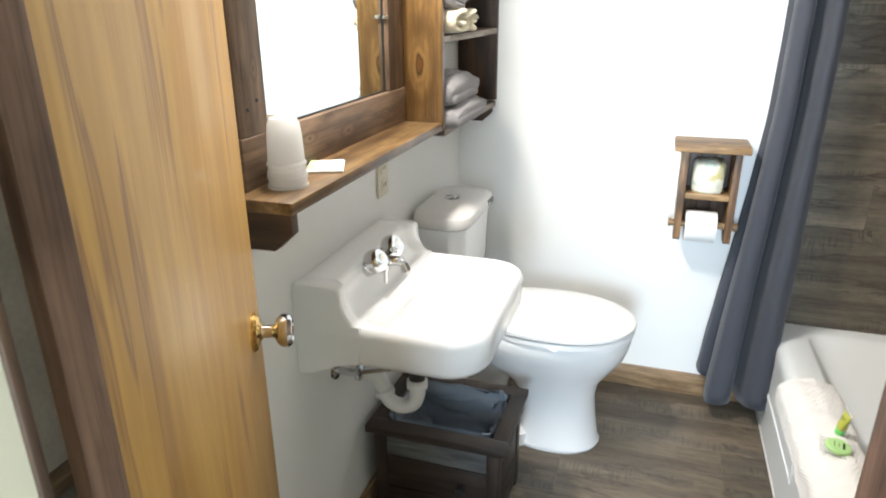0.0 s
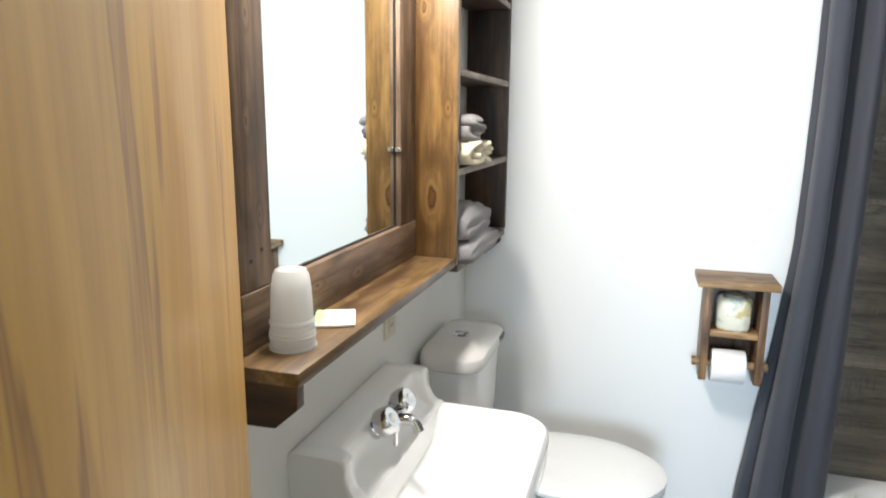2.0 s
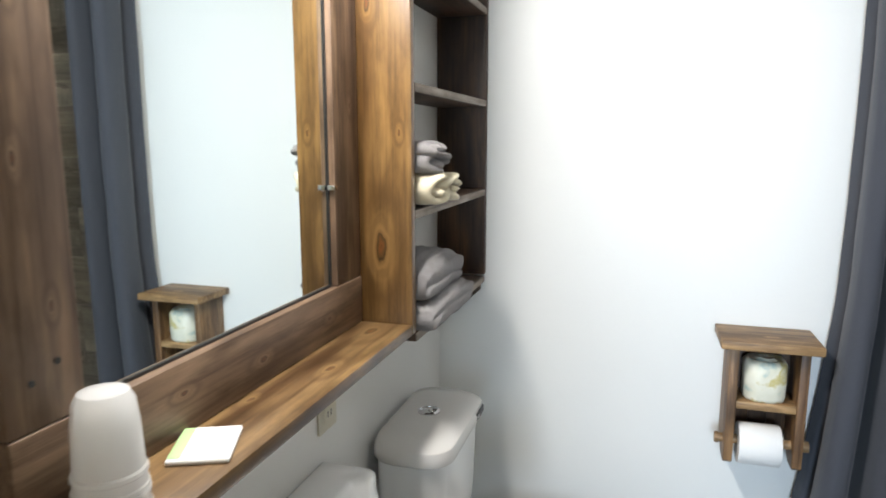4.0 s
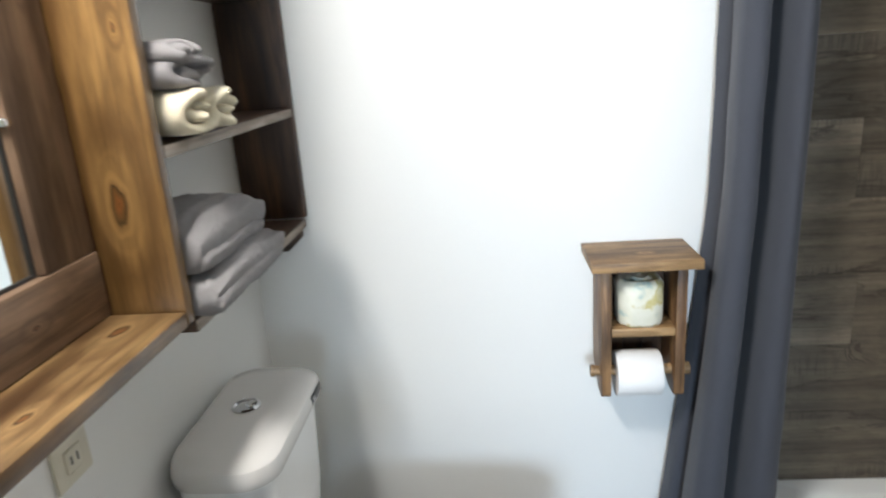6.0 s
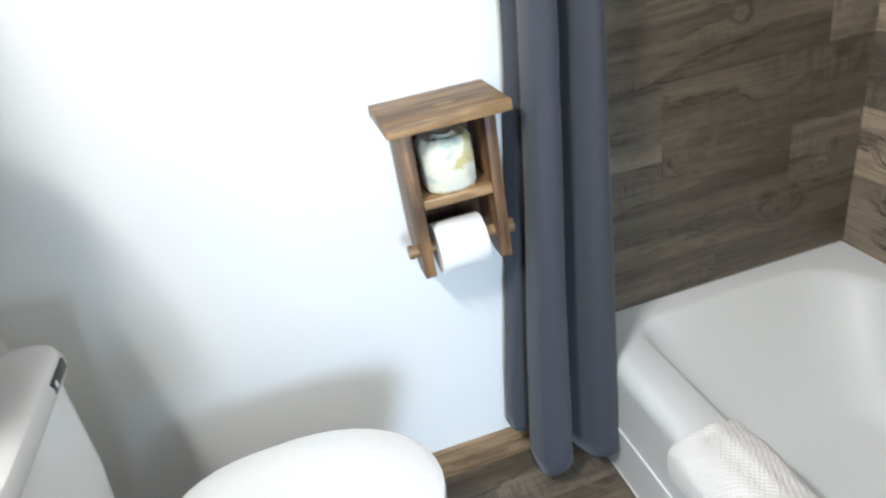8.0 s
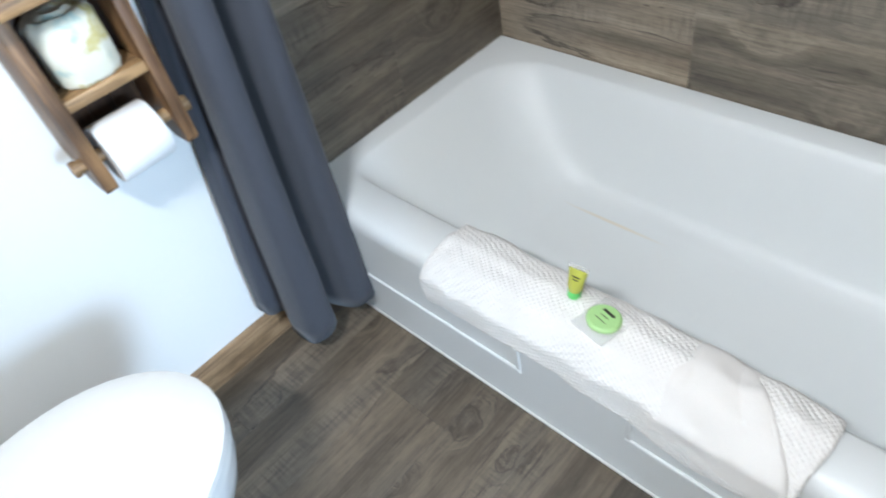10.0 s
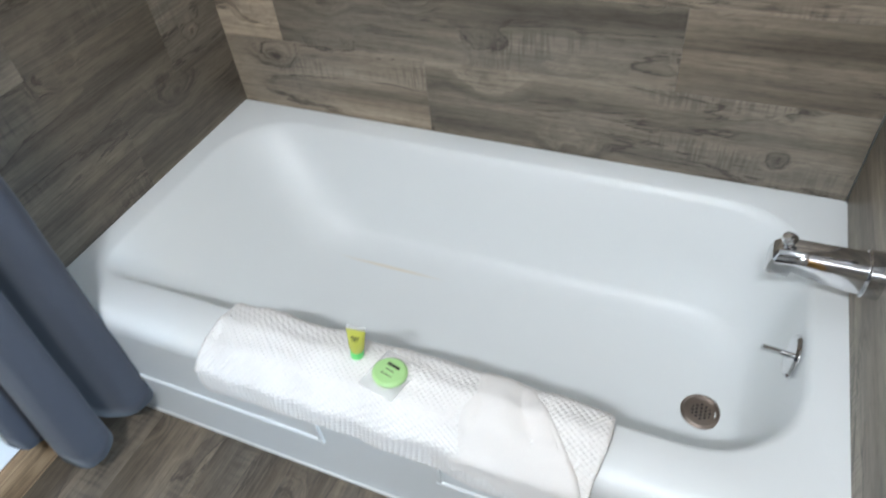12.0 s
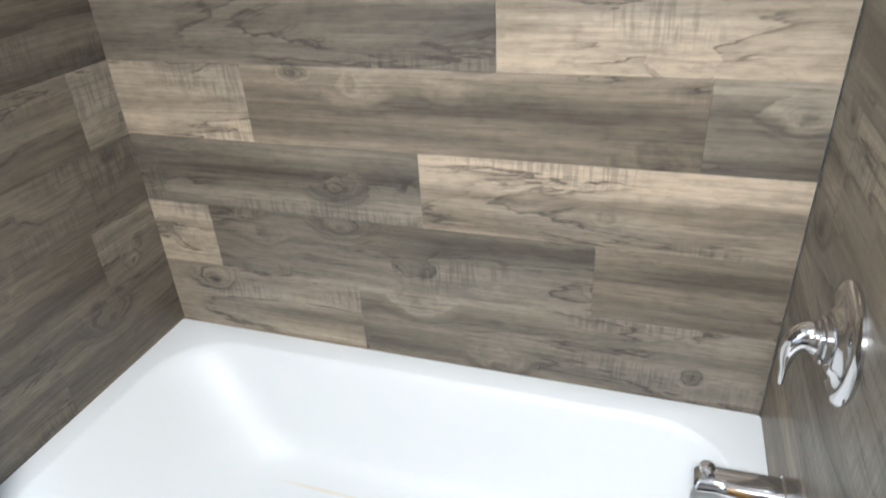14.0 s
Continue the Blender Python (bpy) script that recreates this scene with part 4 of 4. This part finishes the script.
def rr(i, z, r):
    return rrect(X0 + i, X1, Y0, Y1, r, z, 10)


rings = [rr(0.0, 0.0, 0.004), rr(0.002, 0.27, 0.004), rr(0.000, 0.30, 0.004), rr(0.000, 0.318, 0.006), rr(0.006, 0.336, 0.008), rr(0.020, 0.347, 0.01), rr(0.035, RIM, 0.01)]


def well(a, b, c, d, r, z, near=None):
    """A rounded outline of the basin; near is the radius at the curtain's corner."""
    x0, x1, y0, y1 = X0 + a, X1 - b, Y0 + c, Y1 - d
    out = []
    for sx, sy, a0, q in ((1, 1, 0, r), (0, 1, 90, near or r), (0, 0, 180, r), (1, 0, 270, r)):
        cx, cy = (x1 - q if sx else x0 + q), (y1 - q if sy else y0 + q)
        for k in range(11):
            w = radians(a0 + 9 * k)
            out.append((cx + q * math.cos(w), cy + q * math.sin(w), z))
    return out


rings += [well(0.098, 0.055, 0.050, 0.055, 0.17, RIM, 0.07), well(0.106, 0.062, 0.058, 0.064, 0.17, RIM - 0.005, 0.07), well(0.112, 0.072, 0.064, 0.078, 0.17, RIM - 0.02, 0.075), well(0.125, 0.10, 0.075, 0.15, 0.17, RIM - 0.10, 0.10),
          well(0.145, 0.125, 0.09, 0.23, 0.16, RIM - 0.19, 0.13), well(0.175, 0.140, 0.11, 0.29, 0.14, RIM - 0.25, 0.13), well(0.205, 0.160, 0.13, 0.33, 0.12, RIM - 0.272), well(0.25, 0.20, 0.17, 0.38, 0.09, RIM - 0.280)]
part("shell", loft(rings), M_tub, tub)
def ridge(y0, y1, z0, z1):
    bm = bm_box(X0 - 0.004, X0 + 0.003, y0, y1, z0, z1, 0.003, 3)
    part("apron_ridge", bm, M_tub, tub)


for a, b in ((-0.645, -0.12), (-1.41, -0.885)):
    ridge(a, b, 0.138, 0.152)
    ridge(a, a + 0.012, 0.1525, 0.262)
    ridge(b - 0.012, b, 0.1525, 0.262)
drain = part("drain", lathe([(0.0, -0.002), (0.040, -0.002), (0.041, 0.002), (0.034, 0.005), (0.028, 0.002), (0.0, 0.001)], pose(1.533, -1.318, RIM - 0.2795), 32), M_drain, tub, "tarnished metal drain ring")
for a in range(-2, 3):
    for b in range(-2, 3):
        if a * a + b * b < 7:
            cx, cy = 1.533 + (a + 0.5 * (b % 2)) * 0.0085, -1.318 + b * 0.0085
            part("drain_hole", lathe([(0.0028, 0), (0.0028, 0.0008)], pose(cx, cy, RIM - 0.2786), 8), M_dark, drain)
ov = pose(1.545, -1.430, 0.300, -84, 0, 0)
plate = part("overflow_plate", lathe([(0.040, 0), (0.040, 0.003), (0.036, 0.007), (0.012, 0.010), (0, 0.010)], ov, 28), M_chrome, tub, "round chrome overflow plate")
part("trip_lever", tube_bm([(1.545, -1.424, 0.301), (1.542, -1.397, 0.307), (1.540, -1.376, 0.311)], 0.0055, 10), M_chrome, plate, "chrome trip lever")
structure("caulk", bm_box(X0 - 0.006, X0 - 0.001, -1.5, -0.018, 0.0, 0.006, 0.001), M_caulk, "white caulk line along the tub", "trim")

spout = thing("tub_spout", "chrome tub spout with a diverter knob", "tub spout")
SX = 1.585
body = []
for y, hw, zt, zb in ((-1.498, 0.0300, 0.524, 0.456), (-1.46, 0.0295, 0.5235, 0.457), (-1.42, 0.0285, 0.5225, 0.463), (-1.395, 0.0275, 0.522, 0.470), (-1.376, 0.0268, 0.5215, 0.475), (-1.374, 0.0266, 0.5213, 0.462), (-1.352, 0.0258, 0.519, 0.460), (-1.345, 0.0240, 0.513, 0.461), (-1.341, 0.0215, 0.500, 0.464)):
    ring = []
    for i in range(28):
        a = 2 * math.pi * i / 28
        c, q = math.cos(a), math.sin(a)
        ring.append((SX + hw * math.copysign(abs(c) ** 0.75, c), y, (zt + zb) / 2 + (zt - zb) / 2 * math.copysign(abs(q) ** 0.75, q)))
    body.append(ring)
part("body", loft(body), M_chrome, spout)
part("collar", lathe([(0.0385, 0), (0.0385, 0.022), (0.0365, 0.024), (0.030, 0.024)], pose(SX, -1.502, 0.490, -90, 0, 0), 32), M_chrome, spout, "plain chrome collar ring")
part("diverter", lathe([(0.007, 0), (0.007, 0.008), (0.0115, 0.010), (0.0125, 0.014), (0.0115, 0.018), (0.006, 0.021), (0.0, 0.0215)], pose(SX, -1.362, 0.518), 18), M_chrome, spout, "round chrome diverter knob")

mixer = thing("shower_valve", "chrome shower valve with a curved lever", "shower valve")
vx, vz = 1.590, 0.812
part("plate", lathe([(0.088, 0), (0.088, 0.005), (0.084, 0.009), (0.070, 0.012), (0.050, 0.015), (0.044, 0.020), (0.036, 0.022)], pose(vx, -1.502, vz, -90, 0, 0), 48), M_chrome, mixer)
part("hub", lathe([(0.034, 0.020), (0.034, 0.030), (0.030, 0.032), (0.030, 0.036), (0.024, 0.038)], pose(vx, -1.502, vz, -90, 0, 0), 32), M_chrome, mixer)
lever = tube_bm([(vx, -1.474, vz), (vx, -1.458, vz + 0.003), (vx + 0.001, -1.446, vz - 0.004), (vx + 0.002, -1.437, vz - 0.028), (vx + 0.002, -1.434, vz - 0.060), (vx + 0.002, -1.436, vz - 0.085)], 0.02, 20, [0.024, 0.022, 0.0185, 0.0140, 0.0120, 0.0085])
for v in lever.verts:
    if v.co.z < vz - 0.02:
        u = min(1.0, (vz - 0.02 - v.co.z) / 0.04)
        v.co.y += (-1.436 - v.co.y) * 0.55 * u
part("lever", lever, M_chrome, mixer, "broad curved chrome lever")

# ---- towel, bottle and soap on the tub rim ----
bt = thing("bath_towel", "white waffle towel draped over the tub rim", "towel")


def drape(y0, y1, lift, hang0, hang1, inner, nu=30, nv=56, seed=0.0):
    bm = bmesh.new()
    rows_ = []
    for i in range(nv + 1):
        v = i / nv
        y = y0 + (y1 - y0) * v
        hang = hang0 + (hang1 - hang0) * v + 0.012 * math.sin(v * 9 + seed)
        line = [(inner, RIM + lift - 0.006), (inner - 0.012, RIM + lift + 0.010), (1.235, RIM + lift + 0.022), (1.19, RIM + lift + 0.010), (1.163 - lift, RIM - 0.02), (1.160 - lift, RIM - 0.06), (1.160 - lift, RIM - hang)]
        row = []
        for j in range(nu + 1):
            u = j / nu * (len(line) - 1)
            k = min(int(u), len(line) - 2)
            f = u - k
            x = line[k][0] * (1 - f) + line[k + 1][0] * f
            z = line[k][1] * (1 - f) + line[k + 1][1] * f
            edge = min(v, 1 - v) * 12
            z -= 0.010 * max(0, 1 - edge)
            p = Vector((x, y + 0.010 * noise.noise(Vector((x * 9, z * 9, seed))), z))
            n = noise.noise_vector(p * 14 + Vector((seed, 0, 0)))
            n2 = noise.noise_vector(p * 38 + Vector((0, seed, 0)))
            p += Vector((n.x * 0.007 + n2.x * 0.002, 0, abs(n.z) * 0.013 + n2.z * 0.002))
            row.append(bm.verts.new(p))
        rows_.append(row)
    for a, b in zip(rows_, rows_[1:]):
        for j in range(nu):
            bm.faces.new((a[j], a[j + 1], b[j + 1], b[j]))
    return bm


ob = part("main_layer", drape(-0.435, -1.165, 0.006, 0.070, 0.090, 1.292, seed=1.0), M_towel_white, bt)
for o, th in ((ob, 0.009),):
    s = o.modifiers.new("thick", "SOLIDIFY")
    s.thickness, s.offset = th, 1
    sub = o.modifiers.new("soft", "SUBSURF")
    sub.levels = sub.render_levels = 1
# the folded-over corner: a second layer that ends in a slanting rolled edge
bm = drape(-0.938, -1.16, 0.012, 0.052, 0.090, 1.290, seed=5.0)
for v in bm.verts:
    f = (1.292 - v.co.x) / 0.13
    lim = -1.02 - 0.115 * max(0.0, f) - 0.10 * max(0, RIM - 0.02 - v.co.z)
    if v.co.y < lim:
        v.co.y = lim + (v.co.y - lim) * 0.03
ob = part("folded_corner", bm, M_towel_plain, bt, "plain terry corner folded over")
s = ob.modifiers.new("thick", "SOLIDIFY")
s.thickness, s.offset = 0.007, 1
sub = ob.modifiers.new("soft", "SUBSURF")
sub.levels = sub.render_levels = 1

TOP = RIM + 0.045
bottle = thing("lotion_bottle", "small yellow-green bottle with a green cap", "bottle")
B = pose(1.240, -0.735, TOP - 0.004, 6, -6, 100) @ Matrix.Scale(0.86, 4)


def put(bm):
    bmesh.ops.transform(bm, matrix=B, verts=bm.verts)
    return bm


part("cap", put(lathe([(0.0125, 0), (0.0135, 0.002), (0.0135, 0.016), (0.012, 0.018)], None, 20)), M_green, bottle, "bright green cap")
tube = part("body", put(loft([[(0.0125 * math.cos(a), 0.0125 * math.sin(a), 0.018) for a in np.linspace(0, 2 * math.pi, 20, False)], [(0.016 * math.cos(a), 0.0145 * math.sin(a), 0.028) for a in np.linspace(0, 2 * math.pi, 20, False)],
                       [(0.018 * math.cos(a), 0.010 * math.sin(a), 0.055) for a in np.linspace(0, 2 * math.pi, 20, False)], [(0.020 * math.cos(a), 0.003 * math.sin(a), 0.074) for a in np.linspace(0, 2 * math.pi, 20, False)]])), M_lotion, bottle)
part("crimp", put(bm_box(-0.0205, 0.0205, -0.0012, 0.0012, 0.0745, 0.084, 0.0005)), M_film, bottle, "clear crimped tube end")
for w, zz, yy in ((0.008, 0.060, 0.0076), (0.006, 0.054, 0.0092)):
    for sgn in (-1, 1):
        part("print_bar", put(bm_box(-w, w, sgn * yy - 0.0012, sgn * yy + 0.0012, zz - 0.0014, zz + 0.0014, 0)), M_black, tube)

soap = thing("soap_packet", "round green soap in a clear wrapper", "soap")
S = pose(1.222, -0.806, TOP - 0.006, 3, 6, -12)


def put2(bm):
    bmesh.ops.transform(bm, matrix=S, verts=bm.verts)
    return bm


bm = bm_box(-0.042, 0.042, -0.034, 0.034, 0.0, 0.004, 0.0015)
bmesh.ops.subdivide_edges(bm, edges=bm.edges[:], cuts=3, use_grid_fill=True)
roughen(bm, 0.003, 70.0)
part("wrapper", put2(bm), M_film, soap, "clear crinkled wrapper")
cake = part("bar", put2(lathe([(0.027, 0.003), (0.0295, 0.006), (0.0295, 0.011), (0.026, 0.014), (0, 0.0145)], None, 28)), M_green_soap, soap, "round green soap bar")
for k, (xx, w) in enumerate(((0.011, 0.012), (0.000, 0.008), (-0.010, 0.011))):
    part("print_bar", put2(bm_box(xx - (0.0026 if k == 0 else 0.0007), xx + (0.0026 if k == 0 else 0.0007), -w, w, 0.0146, 0.0150, 0)), M_black, cake)

# ---- shower curtain and rod ----
rod = thing("curtain_rod", "white shower curtain rod", "curtain rod")
part("bar", lathe([(0.0125, 0), (0.0125, 1.497)], pose(1.135, -1.509, 1.98, -90, 0, 0), 16), M_white_plastic, rod)
for yy in (-1.512, -0.014):
    part("flange", lathe([(0.03, 0), (0.03, 0.012)], pose(1.135, yy, 1.98, -90, 0, 0), 18), M_white_plastic, rod)
curtain = thing("shower_curtain", "dark grey cloth shower curtain drawn aside in deep folds", "shower curtain")
LOW = [(0.945, -0.020), (0.955, -0.056), (0.995, -0.056), (0.978, -0.098), (0.985, -0.167), (1.025, -0.186), (1.060, -0.158), (1.068, -0.040), (1.082, -0.035), (1.095, -0.121), (1.115, -0.177), (1.155, -0.191), (1.186, -0.163), (1.194, -0.102), (1.186, -0.047), (1.204, -0.020)]
HIGH = [(1.053, -0.022), (1.070, -0.052), (1.088, -0.052), (1.060, -0.088), (1.058, -0.150), (1.086, -0.168), (1.108, -0.142), (1.114, -0.050), (1.132, -0.045), (1.140, -0.125), (1.152, -0.172), (1.172, -0.182), (1.194, -0.152), (1.198, -0.100), (1.190, -0.050), (1.202, -0.022)]


def spline(pts, u):
    n = len(pts) - 1
    k = min(int(u * n), n - 1)
    f = u * n - k
    p = [Vector((*pts[min(max(k + d, 0), n)], 0)) for d in (-1, 0, 1, 2)]
    return 0.5 * (2 * p[1] + (p[2] - p[0]) * f + (2 * p[0] - 5 * p[1] + 4 * p[2] - p[3]) * f * f + (3 * p[1] - p[0] - 3 * p[2] + p[3]) * f ** 3)


bm = bmesh.new()
rows_ = []
NU, NV = 150, 46
for i in range(NV + 1):
    v = i / NV
    row = []
    for j in range(NU + 1):
        u = j / NU
        zlow = 0.078 + 0.06 * max(0, 1 - u * 5) + 0.008 * math.sin(u * 20)
        z = zlow + (1.955 - zlow) * v
        w = min(1.0, (z - 0.06) / 1.05)
        w = w * w * (3 - 2 * w) * 0.35 + w * 0.65
        p = spline(LOW, u).lerp(spline(HIGH, u), w)
        p.z = z
        q = noise.noise(Vector((p.x * 5, p.y * 5, z * 1.6)))
        p.x += 0.006 * q + 0.0018 * noise.noise(Vector((p.x * 30, p.y * 30, z * 9)))
        p.y -= 0.004 * abs(noise.noise(Vector((p.x * 14, u * 9, z * 4 + 3))))
        row.append(bm.verts.new(p))
    rows_.append(row)
for a, b in zip(rows_, rows_[1:]):
    for j in range(NU):
        bm.faces.new((a[j], a[j + 1], b[j + 1], b[j]))
ob = part("cloth", bm, M_curtain, curtain)
s = ob.modifiers.new("thick", "SOLIDIFY")
s.thickness, s.offset = 0.0018, 0
for k in range(8):
    ring = [(1.135 + 0.022 * math.cos(a), -0.03 - 0.02 * k, 1.967 + 0.026 * math.sin(a)) for a in np.linspace(0, 2 * math.pi, 13)]
    part("ring", tube_bm(ring, 0.0025, 6), M_white_plastic, curtain)

# ---- planks of the tub surround and the floor ----
MESHES = {}


def plank(parent, m, length, width, material, thick=0.010):
    """One board: long in local x, wide in local y, proud in local z, with eased edges."""
    key = (round(length, 3), round(width, 3), material.name, thick)
    if key not in MESHES:
        e = 0.0005
        a, b = length / 2, width / 2
        bm = loft([[(-a, -b, 0), (a, -b, 0), (a, b, 0), (-a, b, 0)], [(-a, -b, thick - e), (a, -b, thick - e), (a, b, thick - e), (-a, b, thick - e)], [(-a + e, -b + e, thick), (a - e, -b + e, thick), (a - e, b - e, thick), (-a + e, b - e, thick)]], False)
        bmesh.ops.recalc_face_normals(bm, faces=bm.faces)
        me = bpy.data.meshes.new("plank")
        bm.to_mesh(me)
        bm.free()
        me.materials.append(material)
        MESHES[key] = me
    ob = new("plank", MESHES[key])
    ob.parent = parent
    ob.matrix_world = m
    return ob


GAP = 0.0003
zrows = [0.345, 0.545, 0.721, 0.897, 1.073, 1.249, 1.425, 1.601, 1.777, 1.953, 2.12]
back_joints = [[-0.57], [-0.185, -1.128], [-0.751], [-0.358, -1.306], [-0.923], [-0.5], [-0.2, -1.15], [-0.8], [-0.4, -1.3], [-0.9]]
side_joints = [[1.55], [1.745], [1.40], [1.82], [1.375], [1.66], [1.48], [1.8], [1.35], [1.6]]
tap_joints = [[], [1.35], [], [1.80], [], [1.40], [], [1.7], [], [1.5]]
back_tones = ["dm", "mds", "pd", "dms", "sd", "md", "dmp", "pm", "mdm", "dp"]
# k boards carry painted shade, darkening the side wall behind the curtain
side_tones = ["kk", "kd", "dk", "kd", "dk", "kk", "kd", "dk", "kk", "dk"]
surround = tagged(new("tub_surround"), "grey brown wood-look plank surround above the tub", "wall panelling", kind="structure")
for k in range(len(zrows) - 1):
    z0, z1 = zrows[k], zrows[k + 1]
    zc, hgt = (z0 + z1) / 2, z1 - z0 - GAP

    def runs(lo, hi, joints):
        cuts = [lo, *sorted(joints), hi]
        return [((a + b) / 2, b - a - GAP) for a, b in zip(cuts, cuts[1:])]
    tone = {"p": M_plank_pale, "s": M_plank_sap_low, "m": M_plank, "d": M_plank_dark, "k": M_plank_shaded}
    for (c, ln), w in zip(runs(-1.5, 0.0, back_joints[k]), back_tones[k]):
        plank(surround, Matrix.Translation((1.955, c, zc)) @ Matrix(((0, 0, -1, 0), (-1, 0, 0, 0), (0, 1, 0, 0), (0, 0, 0, 1))), ln, hgt, tone[w], 0.012)
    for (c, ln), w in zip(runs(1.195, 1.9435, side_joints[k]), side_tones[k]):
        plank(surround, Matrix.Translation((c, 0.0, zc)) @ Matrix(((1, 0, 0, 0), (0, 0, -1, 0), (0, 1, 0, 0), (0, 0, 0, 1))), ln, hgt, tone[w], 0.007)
    for c, ln in runs(1.054, 1.9435, tap_joints[k]):
        plank(surround, Matrix.Translation((c, -1.514, zc)) @ Matrix(((-1, 0, 0, 0), (0, 0, 1, 0), (0, 1, 0, 0), (0, 0, 0, 1))), ln, hgt, tone["d" if k % 3 else "m"], 0.012)

floor_ob = bpy.data.objects["floor"]
fw = 0.178
starts = [0.75, 0.21, 1.03, 0.52, 0.86, 0.33, 0.68, 1.1, 0.15, 0.62, 0.95, 0.4]
for k in range(12):
    y1 = 0.0 - k * fw
    cuts = [-0.12 if k > 8 else 0.0, starts[k], 1.178 if k < 9 else 1.95]
    if k > 8:
        cuts.insert(2, starts[k] + 0.75)
    for a, b in zip(cuts, cuts[1:]):
        plank(floor_ob, Matrix.Translation(((a + b) / 2, y1 - fw / 2, -0.006)), b - a - GAP, fw - GAP, M_floor, 0.006)
